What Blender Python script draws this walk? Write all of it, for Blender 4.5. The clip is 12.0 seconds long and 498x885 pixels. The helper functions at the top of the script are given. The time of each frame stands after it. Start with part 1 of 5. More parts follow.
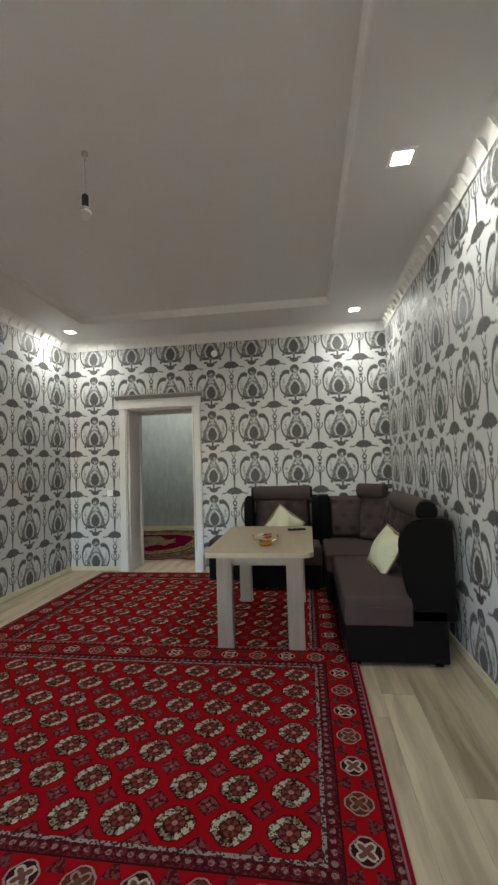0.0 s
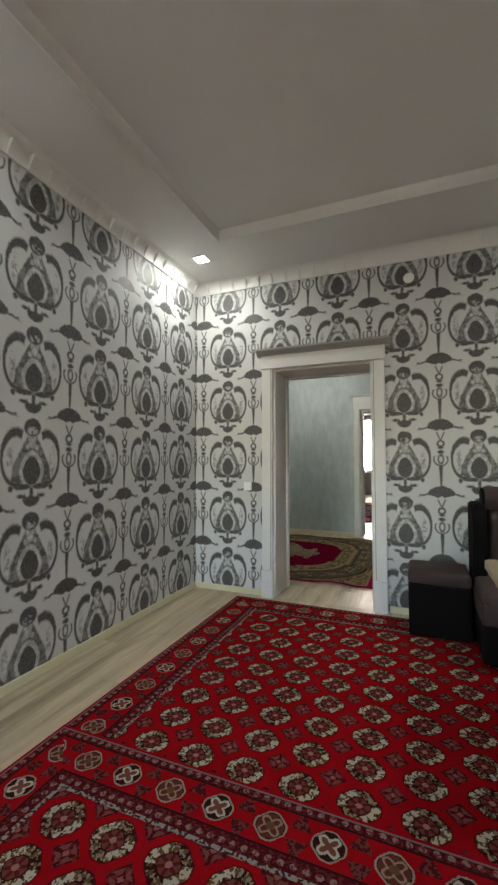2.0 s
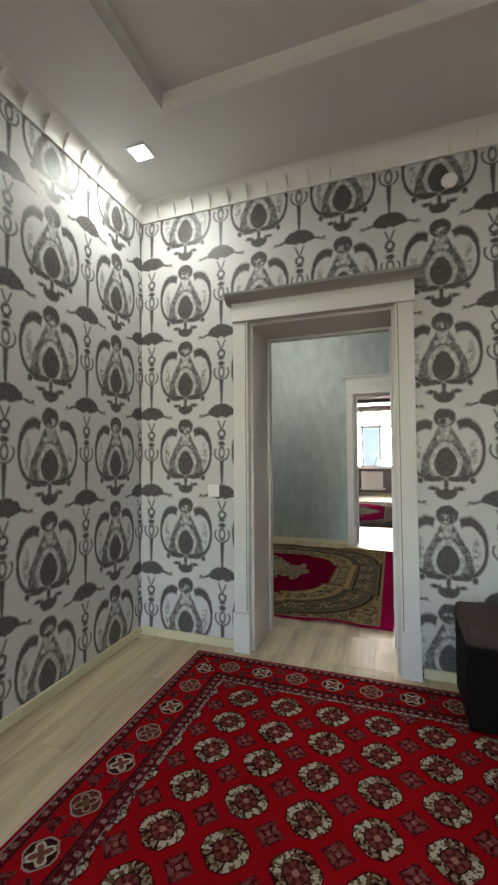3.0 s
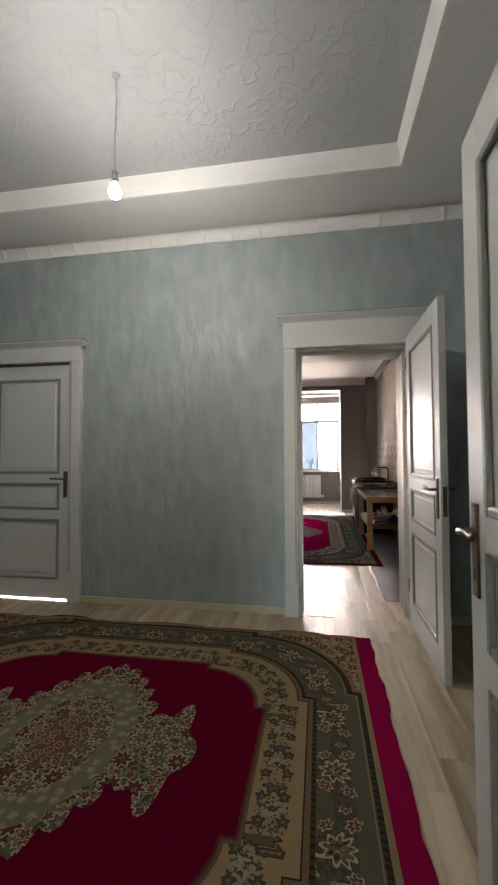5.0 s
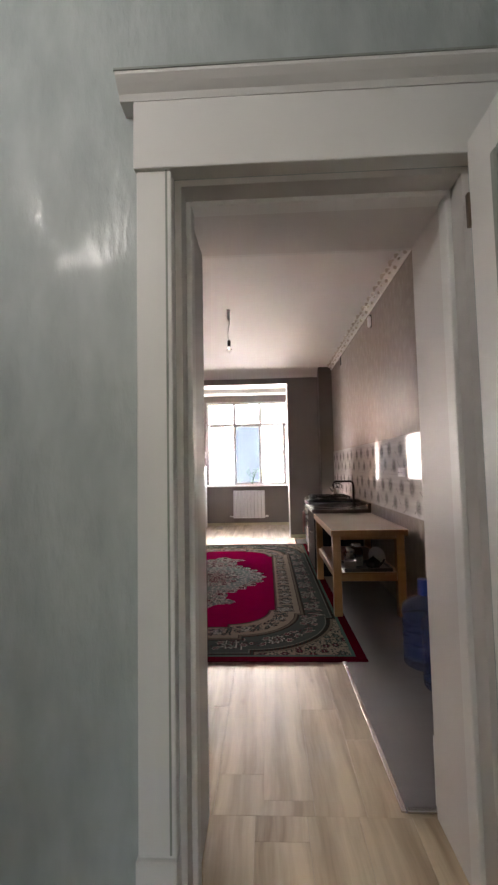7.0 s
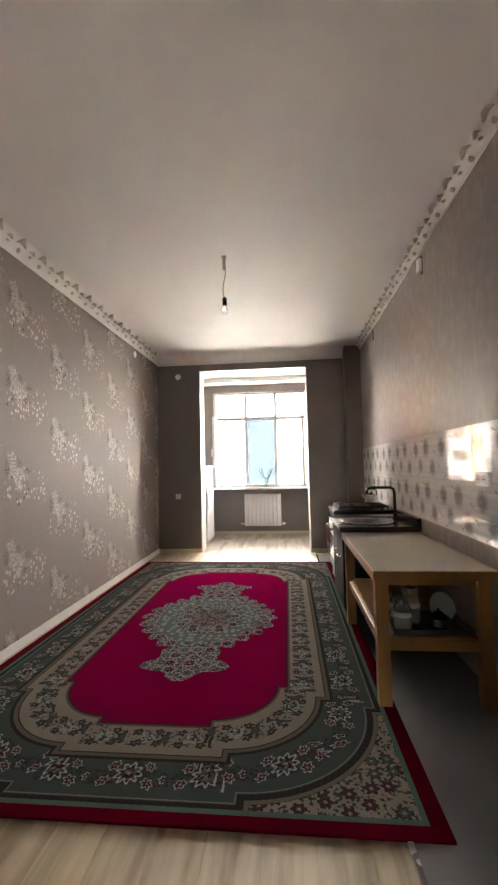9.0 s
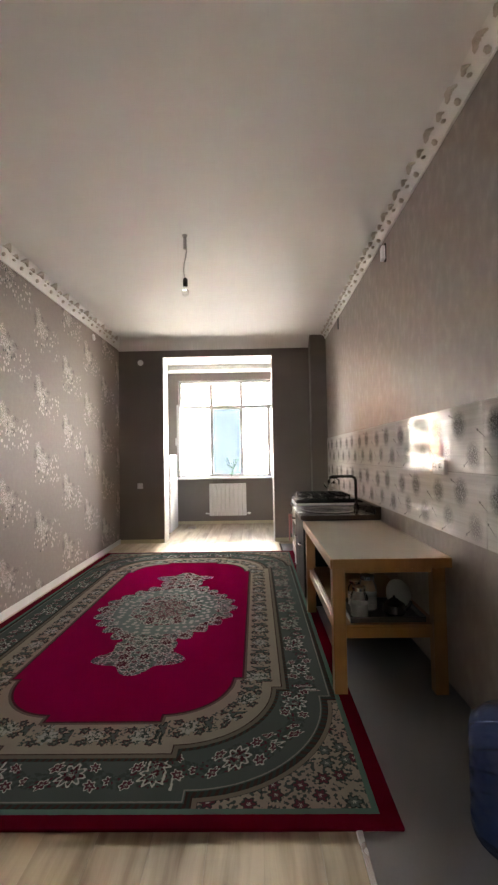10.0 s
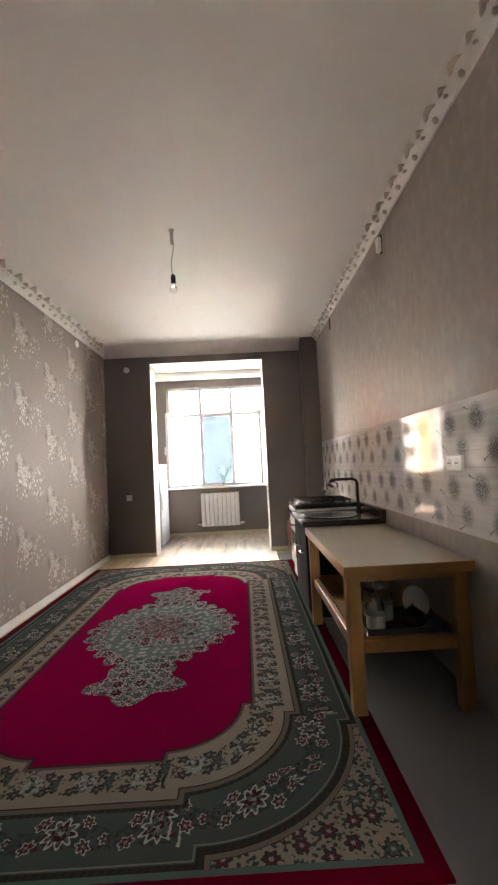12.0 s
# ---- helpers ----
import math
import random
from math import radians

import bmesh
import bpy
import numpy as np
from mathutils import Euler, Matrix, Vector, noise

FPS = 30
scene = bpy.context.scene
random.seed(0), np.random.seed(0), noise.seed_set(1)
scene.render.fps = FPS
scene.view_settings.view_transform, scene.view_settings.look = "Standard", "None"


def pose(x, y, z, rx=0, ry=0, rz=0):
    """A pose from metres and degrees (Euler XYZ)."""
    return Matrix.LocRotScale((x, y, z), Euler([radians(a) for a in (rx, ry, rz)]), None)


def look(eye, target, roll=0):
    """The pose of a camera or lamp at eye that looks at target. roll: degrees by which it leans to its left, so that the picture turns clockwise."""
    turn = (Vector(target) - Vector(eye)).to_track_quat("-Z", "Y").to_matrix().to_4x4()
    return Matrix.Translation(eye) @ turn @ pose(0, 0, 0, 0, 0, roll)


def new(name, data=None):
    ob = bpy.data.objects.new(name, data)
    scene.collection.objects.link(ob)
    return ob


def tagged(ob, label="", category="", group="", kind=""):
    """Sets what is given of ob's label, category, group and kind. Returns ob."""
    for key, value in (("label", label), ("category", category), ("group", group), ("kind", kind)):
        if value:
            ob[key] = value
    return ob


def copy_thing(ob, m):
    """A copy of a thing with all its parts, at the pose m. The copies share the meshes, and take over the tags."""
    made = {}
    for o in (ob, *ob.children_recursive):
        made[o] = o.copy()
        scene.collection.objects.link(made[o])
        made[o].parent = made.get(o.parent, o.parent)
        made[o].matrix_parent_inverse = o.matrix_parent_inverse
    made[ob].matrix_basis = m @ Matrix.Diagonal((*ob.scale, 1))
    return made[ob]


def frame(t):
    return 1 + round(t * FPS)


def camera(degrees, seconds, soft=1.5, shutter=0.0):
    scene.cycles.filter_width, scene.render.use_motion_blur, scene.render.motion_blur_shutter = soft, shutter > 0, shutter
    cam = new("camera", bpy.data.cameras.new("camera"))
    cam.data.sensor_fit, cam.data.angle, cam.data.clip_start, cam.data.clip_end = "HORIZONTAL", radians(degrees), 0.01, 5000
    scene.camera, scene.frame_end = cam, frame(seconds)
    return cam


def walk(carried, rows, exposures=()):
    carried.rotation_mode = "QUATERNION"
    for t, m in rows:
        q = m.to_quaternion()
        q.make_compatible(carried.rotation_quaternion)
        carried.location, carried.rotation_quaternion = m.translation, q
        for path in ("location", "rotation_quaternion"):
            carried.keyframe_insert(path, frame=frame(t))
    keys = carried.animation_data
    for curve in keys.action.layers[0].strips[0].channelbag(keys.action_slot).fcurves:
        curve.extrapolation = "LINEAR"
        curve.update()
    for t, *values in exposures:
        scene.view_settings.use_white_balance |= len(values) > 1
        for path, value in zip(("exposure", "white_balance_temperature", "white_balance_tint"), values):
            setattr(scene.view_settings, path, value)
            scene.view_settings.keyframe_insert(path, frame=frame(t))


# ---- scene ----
cam = camera(62.6, 12.0, soft=2.4)
PATH = [
    (0, (0.387, 0.156, 1.398), (0.114, 2.135, 1.5), -1.8),
    (0.5, (0.243, 0.379, 1.316), (-0.244, 2.316, 1.418), -0.4),
    (1, (-0.143, 0.776, 1.314), (-0.809, 2.657, 1.448), 0.3),
    (1.5, (-0.47, 1.252, 1.306), (-1.211, 3.107, 1.405), 0.3),
    (2, (-0.742, 1.735, 1.298), (-1.501, 3.584, 1.388), 0.0),
    (2.5, (-0.997, 2.339, 1.281), (-1.678, 4.217, 1.38), -0.5),
    (3, (-1.126, 2.896, 1.277), (-1.788, 4.782, 1.35), -0.4),
    (3.5, (-1.235, 3.55, 1.237), (-1.749, 5.482, 1.308), 0.2),
    (3.7, (-1.252, 3.79, 1.22), (-1.75, 5.725, 1.294), 0.2),
    (5.3, (-1.522, 6.045, 1.299), (-1.805, 8.023, 1.375), -0.3),
    (5.5, (-1.536, 6.275, 1.294), (-1.777, 8.259, 1.379), -0.4),
    (6, (-1.488, 6.827, 1.298), (-1.593, 8.821, 1.41), -1.1),
    (6.5, (-1.427, 7.388, 1.3), (-1.532, 9.381, 1.422), -1.2),
    (6.7, (-1.416, 7.585, 1.3), (-1.499, 9.58, 1.421), -1.1),
    (8.3, (-1.276, 8.895, 1.335), (-1.362, 10.888, 1.48), -1.3),
    (8.5, (-1.288, 8.993, 1.331), (-1.388, 10.986, 1.468), -1.4),
    (9, (-1.298, 9.129, 1.342), (-1.482, 11.118, 1.456), -1.3),
    (9.5, (-1.275, 9.197, 1.32), (-1.422, 11.189, 1.407), -1.2),
    (10, (-1.24, 9.218, 1.319), (-1.273, 11.217, 1.384), -1.0),
    (10.5, (-1.164, 9.206, 1.311), (-1.068, 11.203, 1.362), -1.0),
    (11, (-1.167, 9.184, 1.319), (-0.999, 11.176, 1.364), -1.4),
    (11.5, (-1.304, 9.19, 1.295), (-1.215, 11.187, 1.357), -2.3),
    (12, (-1.315, 9.41, 1.279), (-1.286, 11.406, 1.389), -2.9),
]
walk(cam, [(t, look(eye, target, roll)) for t, eye, target, roll in PATH],
     exposures=[(0, 5.2, 7150, 12), (3.5, 5.15, 7150, 12), (5.3, 5.02, 7120, 20), (6.7, 5.05, 7150, 22), (8.3, 5.3, 7150, 13), (12, 5.25, 7100, 12)])

# ---- world, sun, lamps ----
world = bpy.data.worlds.new("sky")
scene.world = world
world.use_nodes = True
_nt = world.node_tree
_sky = _nt.nodes.new("ShaderNodeTexSky")
_sky.sky_type = "NISHITA"
_sky.sun_disc = False
_sky.sun_elevation = radians(48)
_sky.sun_rotation = radians(105)
_nt.links.new(_sky.outputs[0], _nt.nodes["Background"].inputs[0])
_nt.nodes["Background"].inputs[1].default_value = 0.15

sun = new("sun", bpy.data.lights.new("sun", "SUN"))
sun.data.energy, sun.data.angle, sun.data.color = 5.0, radians(0.5), (1, 0.95, 0.88)
sun.matrix_world = look((18, -5, 20), (0, 0, 0))

SPOT_W = 0.31
for sx in (-2.56, 1.01):
    # The pair at y 0.16 is unseen, added to brighten the room.
    for sy in (0.16, 2.58, 5.0):
        lamp = new("downlight_lamp", bpy.data.lights.new("downlight_lamp", "AREA"))
        lamp.data.shape, lamp.data.size = "SQUARE", 0.10
        lamp.data.energy, lamp.data.color = SPOT_W, (0.90, 1.0, 1.0)
        lamp.location = (sx, sy, 3.148)

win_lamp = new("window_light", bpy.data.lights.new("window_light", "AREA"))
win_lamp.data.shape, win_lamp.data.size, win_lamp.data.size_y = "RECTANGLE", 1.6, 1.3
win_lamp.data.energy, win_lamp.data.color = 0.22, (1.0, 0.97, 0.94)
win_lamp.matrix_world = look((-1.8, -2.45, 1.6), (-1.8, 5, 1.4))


# ---- materials ----
class E:
    """A socket with arithmetic, to write node maths as formulas."""
    def __init__(self, nt, s):
        self.nt, self.s = nt, s

    def op(self, kind, *others, clamp=False):
        n = self.nt.nodes.new("ShaderNodeMath")
        n.operation, n.use_clamp = kind, clamp
        for i, o in enumerate((self, *others)):
            if isinstance(o, E):
                self.nt.links.new(o.s, n.inputs[i])
            else:
                n.inputs[i].default_value = o
        return E(self.nt, n.outputs[0])

    def __add__(self, o): return self.op("ADD", o)
    def __radd__(self, o): return self.op("ADD", o)
    def __sub__(self, o): return self.op("SUBTRACT", o)
    def __rsub__(self, o): return (self * -1.0) + o
    def __mul__(self, o): return self.op("MULTIPLY", o)
    def __rmul__(self, o): return self.op("MULTIPLY", o)
    def __truediv__(self, o): return self.op("DIVIDE", o)
    def abs(self): return self.op("ABSOLUTE")
    def lt(self, o): return self.op("LESS_THAN", o)
    def gt(self, o): return self.op("GREATER_THAN", o)
    def max(self, o): return self.op("MAXIMUM", o)
    def min(self, o): return self.op("MINIMUM", o)
    def sqrt(self): return self.op("SQRT")
    def cos(self): return self.op("COSINE")
    def cell(self, p, phase=0.0):
        """Centred place within a repeat of length p."""
        return ((self - (phase - p / 2)).op("FLOORED_MODULO", p)) - p / 2

    def soft(self, edge):
        """1 where the value is below 0, falling to 0 over the given width."""
        return (self * (-1.0 / edge) + 0.5).op("ADD", 0.0, clamp=True)


class Mat:
    def __init__(self, name, rough=0.6, metal=0.0, spec=0.5):
        self.m = bpy.data.materials.new(name)
        self.m.use_nodes = True
        self.nt = self.m.node_tree
        self.b = self.nt.nodes["Principled BSDF"]
        self.b.inputs["Roughness"].default_value = rough
        self.b.inputs["Metallic"].default_value = metal
        self.b.inputs["Specular IOR Level"].default_value = spec
        self.co = self.nt.nodes.new("ShaderNodeTexCoord").outputs["Object"]
        sep = self.nt.nodes.new("ShaderNodeSeparateXYZ")
        self.nt.links.new(self.co, sep.inputs[0])
        self.x, self.y, self.z = (E(self.nt, s) for s in sep.outputs)

    def vec(self, x, y, z=0.0):
        n = self.nt.nodes.new("ShaderNodeCombineXYZ")
        for i, o in enumerate((x, y, z)):
            if isinstance(o, E):
                self.nt.links.new(o.s, n.inputs[i])
            else:
                n.inputs[i].default_value = o
        return n.outputs[0]

    def noise(self, scale, detail=3, rough=0.55, stretch=(1, 1, 1), vec=None):
        n = self.nt.nodes.new("ShaderNodeTexNoise")
        n.inputs["Scale"].default_value = scale
        n.inputs["Detail"].default_value = detail
        n.inputs["Roughness"].default_value = rough
        mp = self.nt.nodes.new("ShaderNodeMapping")
        mp.inputs["Scale"].default_value = stretch
        self.nt.links.new(vec or self.co, mp.inputs[0])
        self.nt.links.new(mp.outputs[0], n.inputs["Vector"])
        return E(self.nt, n.outputs["Fac"])

    def voronoi(self, scale, rand=1.0, vec=None, feature="F1"):
        n = self.nt.nodes.new("ShaderNodeTexVoronoi")
        n.feature = feature
        n.inputs["Scale"].default_value = scale
        n.inputs["Randomness"].default_value = rand
        self.nt.links.new(vec or self.co, n.inputs["Vector"])
        sep = self.nt.nodes.new("ShaderNodeSeparateColor")
        self.nt.links.new(n.outputs["Color"], sep.inputs[0])
        return E(self.nt, n.outputs["Distance"]), E(self.nt, sep.outputs[0])

    def voro_local(self, scale, rand):
        """Offsets from the centre of each scattered cell, and a random tone for the cell."""
        n = self.nt.nodes.new("ShaderNodeTexVoronoi")
        n.voronoi_dimensions = "2D"
        n.inputs["Scale"].default_value = scale
        n.inputs["Randomness"].default_value = rand
        self.nt.links.new(self.co, n.inputs["Vector"])
        sep = self.nt.nodes.new("ShaderNodeSeparateXYZ")
        self.nt.links.new(n.outputs["Position"], sep.inputs[0])
        col = self.nt.nodes.new("ShaderNodeSeparateColor")
        self.nt.links.new(n.outputs["Color"], col.inputs[0])
        return self.x - E(self.nt, sep.outputs[0]), self.y - E(self.nt, sep.outputs[1]), E(self.nt, col.outputs[0])

    def petals(self, u, v, r, k):
        """A blossom of k petals and radius r; negative inside."""
        return (u * u + v * v).sqrt() - ((v.op("ARCTAN2", u) * float(k)).cos() * (0.17 * r) + 0.83 * r)

    def rand(self):
        return E(self.nt, self.nt.nodes.new("ShaderNodeObjectInfo").outputs["Random"])

    def island(self):
        return E(self.nt, self.nt.nodes.new("ShaderNodeNewGeometry").outputs["Random Per Island"])

    def mix(self, f, a, b):
        n = self.nt.nodes.new("ShaderNodeMix")
        n.data_type = "RGBA"
        for sock, v in ((n.inputs[0], f), (n.inputs[6], a), (n.inputs[7], b)):
            if isinstance(v, E):
                self.nt.links.new(v.s, sock)
            elif isinstance(v, (tuple, list)):
                sock.default_value = (*v, 1)
            elif isinstance(v, (int, float)):
                sock.default_value = v
            else:
                self.nt.links.new(v, sock)
        return n.outputs[2]

    def color(self, c):
        if isinstance(c, (tuple, list)):
            self.b.inputs["Base Color"].default_value = (*c, 1)
        else:
            self.nt.links.new(c, self.b.inputs["Base Color"])
        return self

    def rough(self, e):
        self.nt.links.new(e.s, self.b.inputs["Roughness"])
        return self

    def bump(self, e, strength=0.3, dist=0.002):
        n = self.nt.nodes.new("ShaderNodeBump")
        n.inputs["Strength"].default_value = strength
        n.inputs["Distance"].default_value = dist
        self.nt.links.new(e.s, n.inputs["Height"])
        self.nt.links.new(n.outputs[0], self.b.inputs["Normal"])
        return self


def plain(name, c, rough=0.5, metal=0.0, var=0.12, grain=60.0, bump=0.15, stretch=(1, 1, 1), big=2.0, spec=0.5):
    """A surface of one colour with grain and soft stains."""
    m = Mat(name, rough, metal, spec)
    n1, n2 = m.noise(grain, 3, 0.6, stretch), m.noise(big, 3)
    lo, hi = tuple(v * (1 - var) for v in c), tuple(min(1, v * (1 + var)) for v in c)
    m.color(m.mix((n1 * 0.5 + n2 * 0.7 - 0.1).op("ADD", 0.0, clamp=True), lo, hi))
    m.rough(n2 * 0.15 + (rough - 0.075))
    if bump:
        m.bump(n1, bump, 0.001)
    return m.m


def ell(x, y, cx, cy, rx, ry):
    """Distance-like value, negative inside the ellipse."""
    a, b = (x - cx) / rx, (y - cy) / ry
    return ((a * a + b * b).sqrt() - 1.0) * min(rx, ry)


def ring(x, y, cx, cy, rx, ry, w):
    return ell(x, y, cx, cy, rx, ry).abs() - w


def damask(name, axis, phase):
    """White wallpaper with silvery dark damask medallions and fans."""
    m = Mat(name, 0.55)
    P = 0.56
    wob = m.noise(45, 2) * 0.034 - 0.017
    a = (m.y if axis == "y" else m.x)
    u, v = (a.cell(P, phase) / P).abs() + wob * 0.5, m.z.cell(P, 1.25 + 0.06 * P) / P + 0.06 + wob
    # medallion: pointed oval in a pale halo, bell-shaped flanks, hooked outer loops, crown, base scrolls and bud
    oval = ell(u * (1.0 + (v + 0.01).max(0.0) * 2.4), v, 0, -0.015, 0.112, 0.16)
    halo = ell(u * (1.0 + v.max(0.0) * 1.6), v, 0, -0.005, 0.150, 0.200)
    bell = (u - 0.232 + (v - 0.02).max(0.0) * 0.52 + (v + 0.04).min(0.0) * 0.25).max(v - 0.40).max(-0.165 - v)
    gap = ell(u, v, 0, 0.275, 0.038, 0.05).min(ell(u, v, 0.055, 0.235, 0.022, 0.024)).min(ell(u, v, 0.03, 0.335, 0.02, 0.03))
    flank = bell.max(-0.0 - halo).max(0.0 - gap)
    lace = ((m.noise(30, 2, 0.6) - 0.40) * 6.0).op("ADD", 0.0, clamp=True)
    loop = ring(u, v, 0.19, 0.110, 0.162, 0.270, 0.016) - (v - 0.12).max(0.0) * 0.055
    loop = loop.max((0.135 - u) + (v - 0.30).max(0.0) * -0.25)
    veil = ell(u, v, 0.262, 0.075, 0.034, 0.15)
    crown = ell(u, v, 0, 0.445, 0.105, 0.10)
    base = ell(u, v, 0.115, -0.185, 0.125, 0.032).min(ell(u, v, 0.245, -0.20, 0.028, 0.035)).min(ring(u, v, 0.21, -0.145, 0.04, 0.03, 0.008))
    stem0 = (u - 0.022).max((v + 0.235).abs() - 0.04)
    bud = ell(u, v, 0, -0.315, 0.105, 0.085).max(0.0 - ell(u, v, 0.045, -0.245, 0.035, 0.05)).min(ell(u, v, 0.125, -0.285, 0.045, 0.022))
    # chain column between the medallions
    U, V = (a.cell(P, phase + P / 2) / P).abs() + wob * 0.5, m.z.cell(P, 1.25 - P * 0.42) / P + wob
    V2 = m.z.cell(P, 1.25 - P * 0.89) / P + wob
    fan = ell(U, V, 0, -0.03, 0.195, 0.165).max(-0.055 - V + U * 0.30).max(0.0 - ell(U, V, 0, -0.075, 0.05, 0.05))
    wing = ell(U, V + (U - 0.22) * 0.3, 0.22, 0.0, 0.075, 0.014).min(ell(U, V, 0.285, -0.004, 0.02, 0.014))
    tri = ((U - 0.045 - (V + 0.08) * 0.41).abs() - 0.010).max((V + 0.13).abs() - 0.06)
    chain = ring(U, V, 0, -0.235, 0.042, 0.042, 0.014).min(ell(U, V, 0, -0.295, 0.04, 0.022))
    bulbs = ring(U, V2, 0, 0.0, 0.095, 0.095, 0.010).max(V2 - 0.05).min(ring(U, V2, 0, 0.0, 0.033, 0.065, 0.010)).min(ell(U, V2, 0, 0.11, 0.045, 0.03))
    stem = (U - 0.020 + (V2 + 0.25) * -0.05).max((V2 + 0.25).abs() - 0.16)
    d = oval
    for s in (loop, crown, base, stem0, bud, fan, wing, tri, chain, bulbs, stem):
        d = d.min(s)
    mott = m.noise(55, 3)
    fine = ((m.noise(110, 2) - 0.30) * 3.4).op("ADD", 0.0, clamp=True)
    fill = bell.soft(0.03) * (1.0 - oval.soft(0.02))
    ink = d.soft(0.020).max(flank.soft(0.025) * (lace * 0.25 + 0.70)).max(fill * lace * 0.45).max(veil.soft(0.03) * lace * 0.6) * (1.0 - ell(u, v, 0, 0.405, 0.06, 0.045).soft(0.03) * (1.0 - lace) * 0.8)
    dark = m.mix(mott, (0.020, 0.019, 0.018), (0.095, 0.090, 0.086))
    ground = m.mix(m.noise(3), (0.54, 0.54, 0.535), (0.61, 0.61, 0.605))
    m.color(m.mix(ink * (fine * 0.14 + 0.86), ground, dark))
    m.rough(0.62 - ink * 0.14)
    m.b.inputs["Specular IOR Level"].default_value = 0.35
    m.bump(ink * 0.6 + m.noise(220, 2) * 0.4, 0.25, 0.0006)
    return m.m


def plaster_silk(name, c, dark, relief=0.014, run=0.34, gloss=0.27, scale=15):
    """Silk plaster with upright glossy brush strokes."""
    m = Mat(name, 0.42)
    st = m.noise(scale, 2.5, 0.55, (1, 1, run))
    fine = m.noise(60, 3, 0.6, (1, 1, 0.35))
    big = m.noise(0.9, 3)
    fleck = (st - 0.53).op("MULTIPLY", 7.0, clamp=True)
    shade = ((st - 0.32) * 1.9 + (big - 0.5) * 0.8).op("ADD", 0.0, clamp=True)
    m.color(m.mix(shade, dark, c))
    m.rough(0.56 - fleck * gloss)
    m.bump(st * 0.85 + fine * 0.15, 0.75, relief)
    return m.m


def floral_paper(name):
    """Taupe wallpaper with half-drop bunches of pale and dark flowers and small sprays."""
    m = Mat(name, 0.45)
    W, H = 1.14, 0.66
    wob = m.noise(22, 2) * 0.03 - 0.015
    pale, darkp, drops, spray = None, None, None, None
    dist, tone = m.voronoi(34, 0.9, m.vec(m.y, m.z * 0.72))
    drop = (dist - 0.36).soft(0.12)
    for py, pz in ((13.24, 1.97), (13.81, 2.30)):
        u, v = m.y.cell(W, py) + wob, m.z.cell(H, pz) + wob
        bloom = m.petals(u + 0.035, v - 0.035, 0.085, 5).min(m.petals(u - 0.065, v - 0.01, 0.065, 5)).min(m.petals(u + 0.07, v - 0.13, 0.055, 5)).min(m.petals(u - 0.02, v + 0.075, 0.055, 5))
        leaf = ell(u, v, 0.115, 0.03, 0.05, 0.025).min(ell(u, v, -0.115, 0.06, 0.03, 0.06)).min(ell(u, v, 0.01, 0.095, 0.03, 0.03)).min(ell(u, v, 0.09, -0.07, 0.035, 0.022))
        shower = ell(u, v, 0, -0.11, 0.15, 0.13).soft(0.03)
        su, sv = m.y.cell(W, py + 0.26) + wob, m.z.cell(H, pz - 0.11) + wob
        sp = ell(su, sv, 0, 0, 0.12, 0.15).soft(0.06)
        pale = bloom if pale is None else pale.min(bloom)
        darkp = leaf if darkp is None else darkp.min(leaf)
        drops = shower if drops is None else drops.max(shower)
        spray = sp if spray is None else spray.max(sp)
    vein = ((m.noise(75, 2) - 0.45) * 7.0).op("ADD", 0.0, clamp=True)
    f_pale = (pale.soft(0.02) * vein * 0.85).max(drop * drops * 0.9).max(drop * spray * tone.gt(0.3) * 0.9)
    f_dark = (darkp.soft(0.02) * vein * 0.8).max(drop * drops * tone.lt(0.22) * 0.95)
    base = m.mix(m.noise(25, 4), (0.225, 0.188, 0.168), (0.285, 0.24, 0.215))
    c = m.mix(f_pale, base, m.mix(m.noise(40, 2), (0.44, 0.37, 0.32), (0.68, 0.60, 0.54)))
    m.color(m.mix(f_dark, c, (0.050, 0.042, 0.040)))
    m.rough(0.66 - f_pale * 0.28 + m.noise(120, 2) * 0.05)
    m.bump(f_pale + m.noise(160, 2) * 0.5, 0.25, 0.001)
    return m.m


def laminate(name):
    m = Mat(name, 0.32)
    r = m.rand()
    bend = m.noise(1.6, 2) * 0.10
    vec = m.vec(m.x + bend + r * 17.0, m.y * 0.07 + r * 31.0, 0.0)
    g = m.noise(8, 5, 0.62, (1, 1, 1), vec)
    f = m.noise(80, 3, 0.6, (1, 1, 1), vec)
    k = m.noise(3.0, 2, 0.5, (1, 1, 1), vec)
    gg = ((g - 0.37) * 4.0).op("ADD", 0.0, clamp=True)
    kk = ((k - 0.32) * 2.6).op("ADD", 0.0, clamp=True)
    streak = m.mix(gg, (0.19, 0.13, 0.075), (0.52, 0.425, 0.29))
    c = m.mix((kk * 0.42 + f * 0.2).op("ADD", 0.0, clamp=True), streak, m.mix(r, (0.50, 0.415, 0.29), (0.56, 0.465, 0.335)))
    kd, kt = m.voronoi(2.6, 1.0, m.vec(m.x * 1.6 + bend + r * 5.0, m.y * 0.7 + r * 11.0))
    knot = (kd - 0.045).soft(0.07) * kt.gt(0.45)
    m.color(m.mix(knot * 0.7, c, (0.13, 0.085, 0.05)))
    m.rough(0.38 + f * 0.12)
    m.bump(f, 0.08, 0.0006)
    return m.m


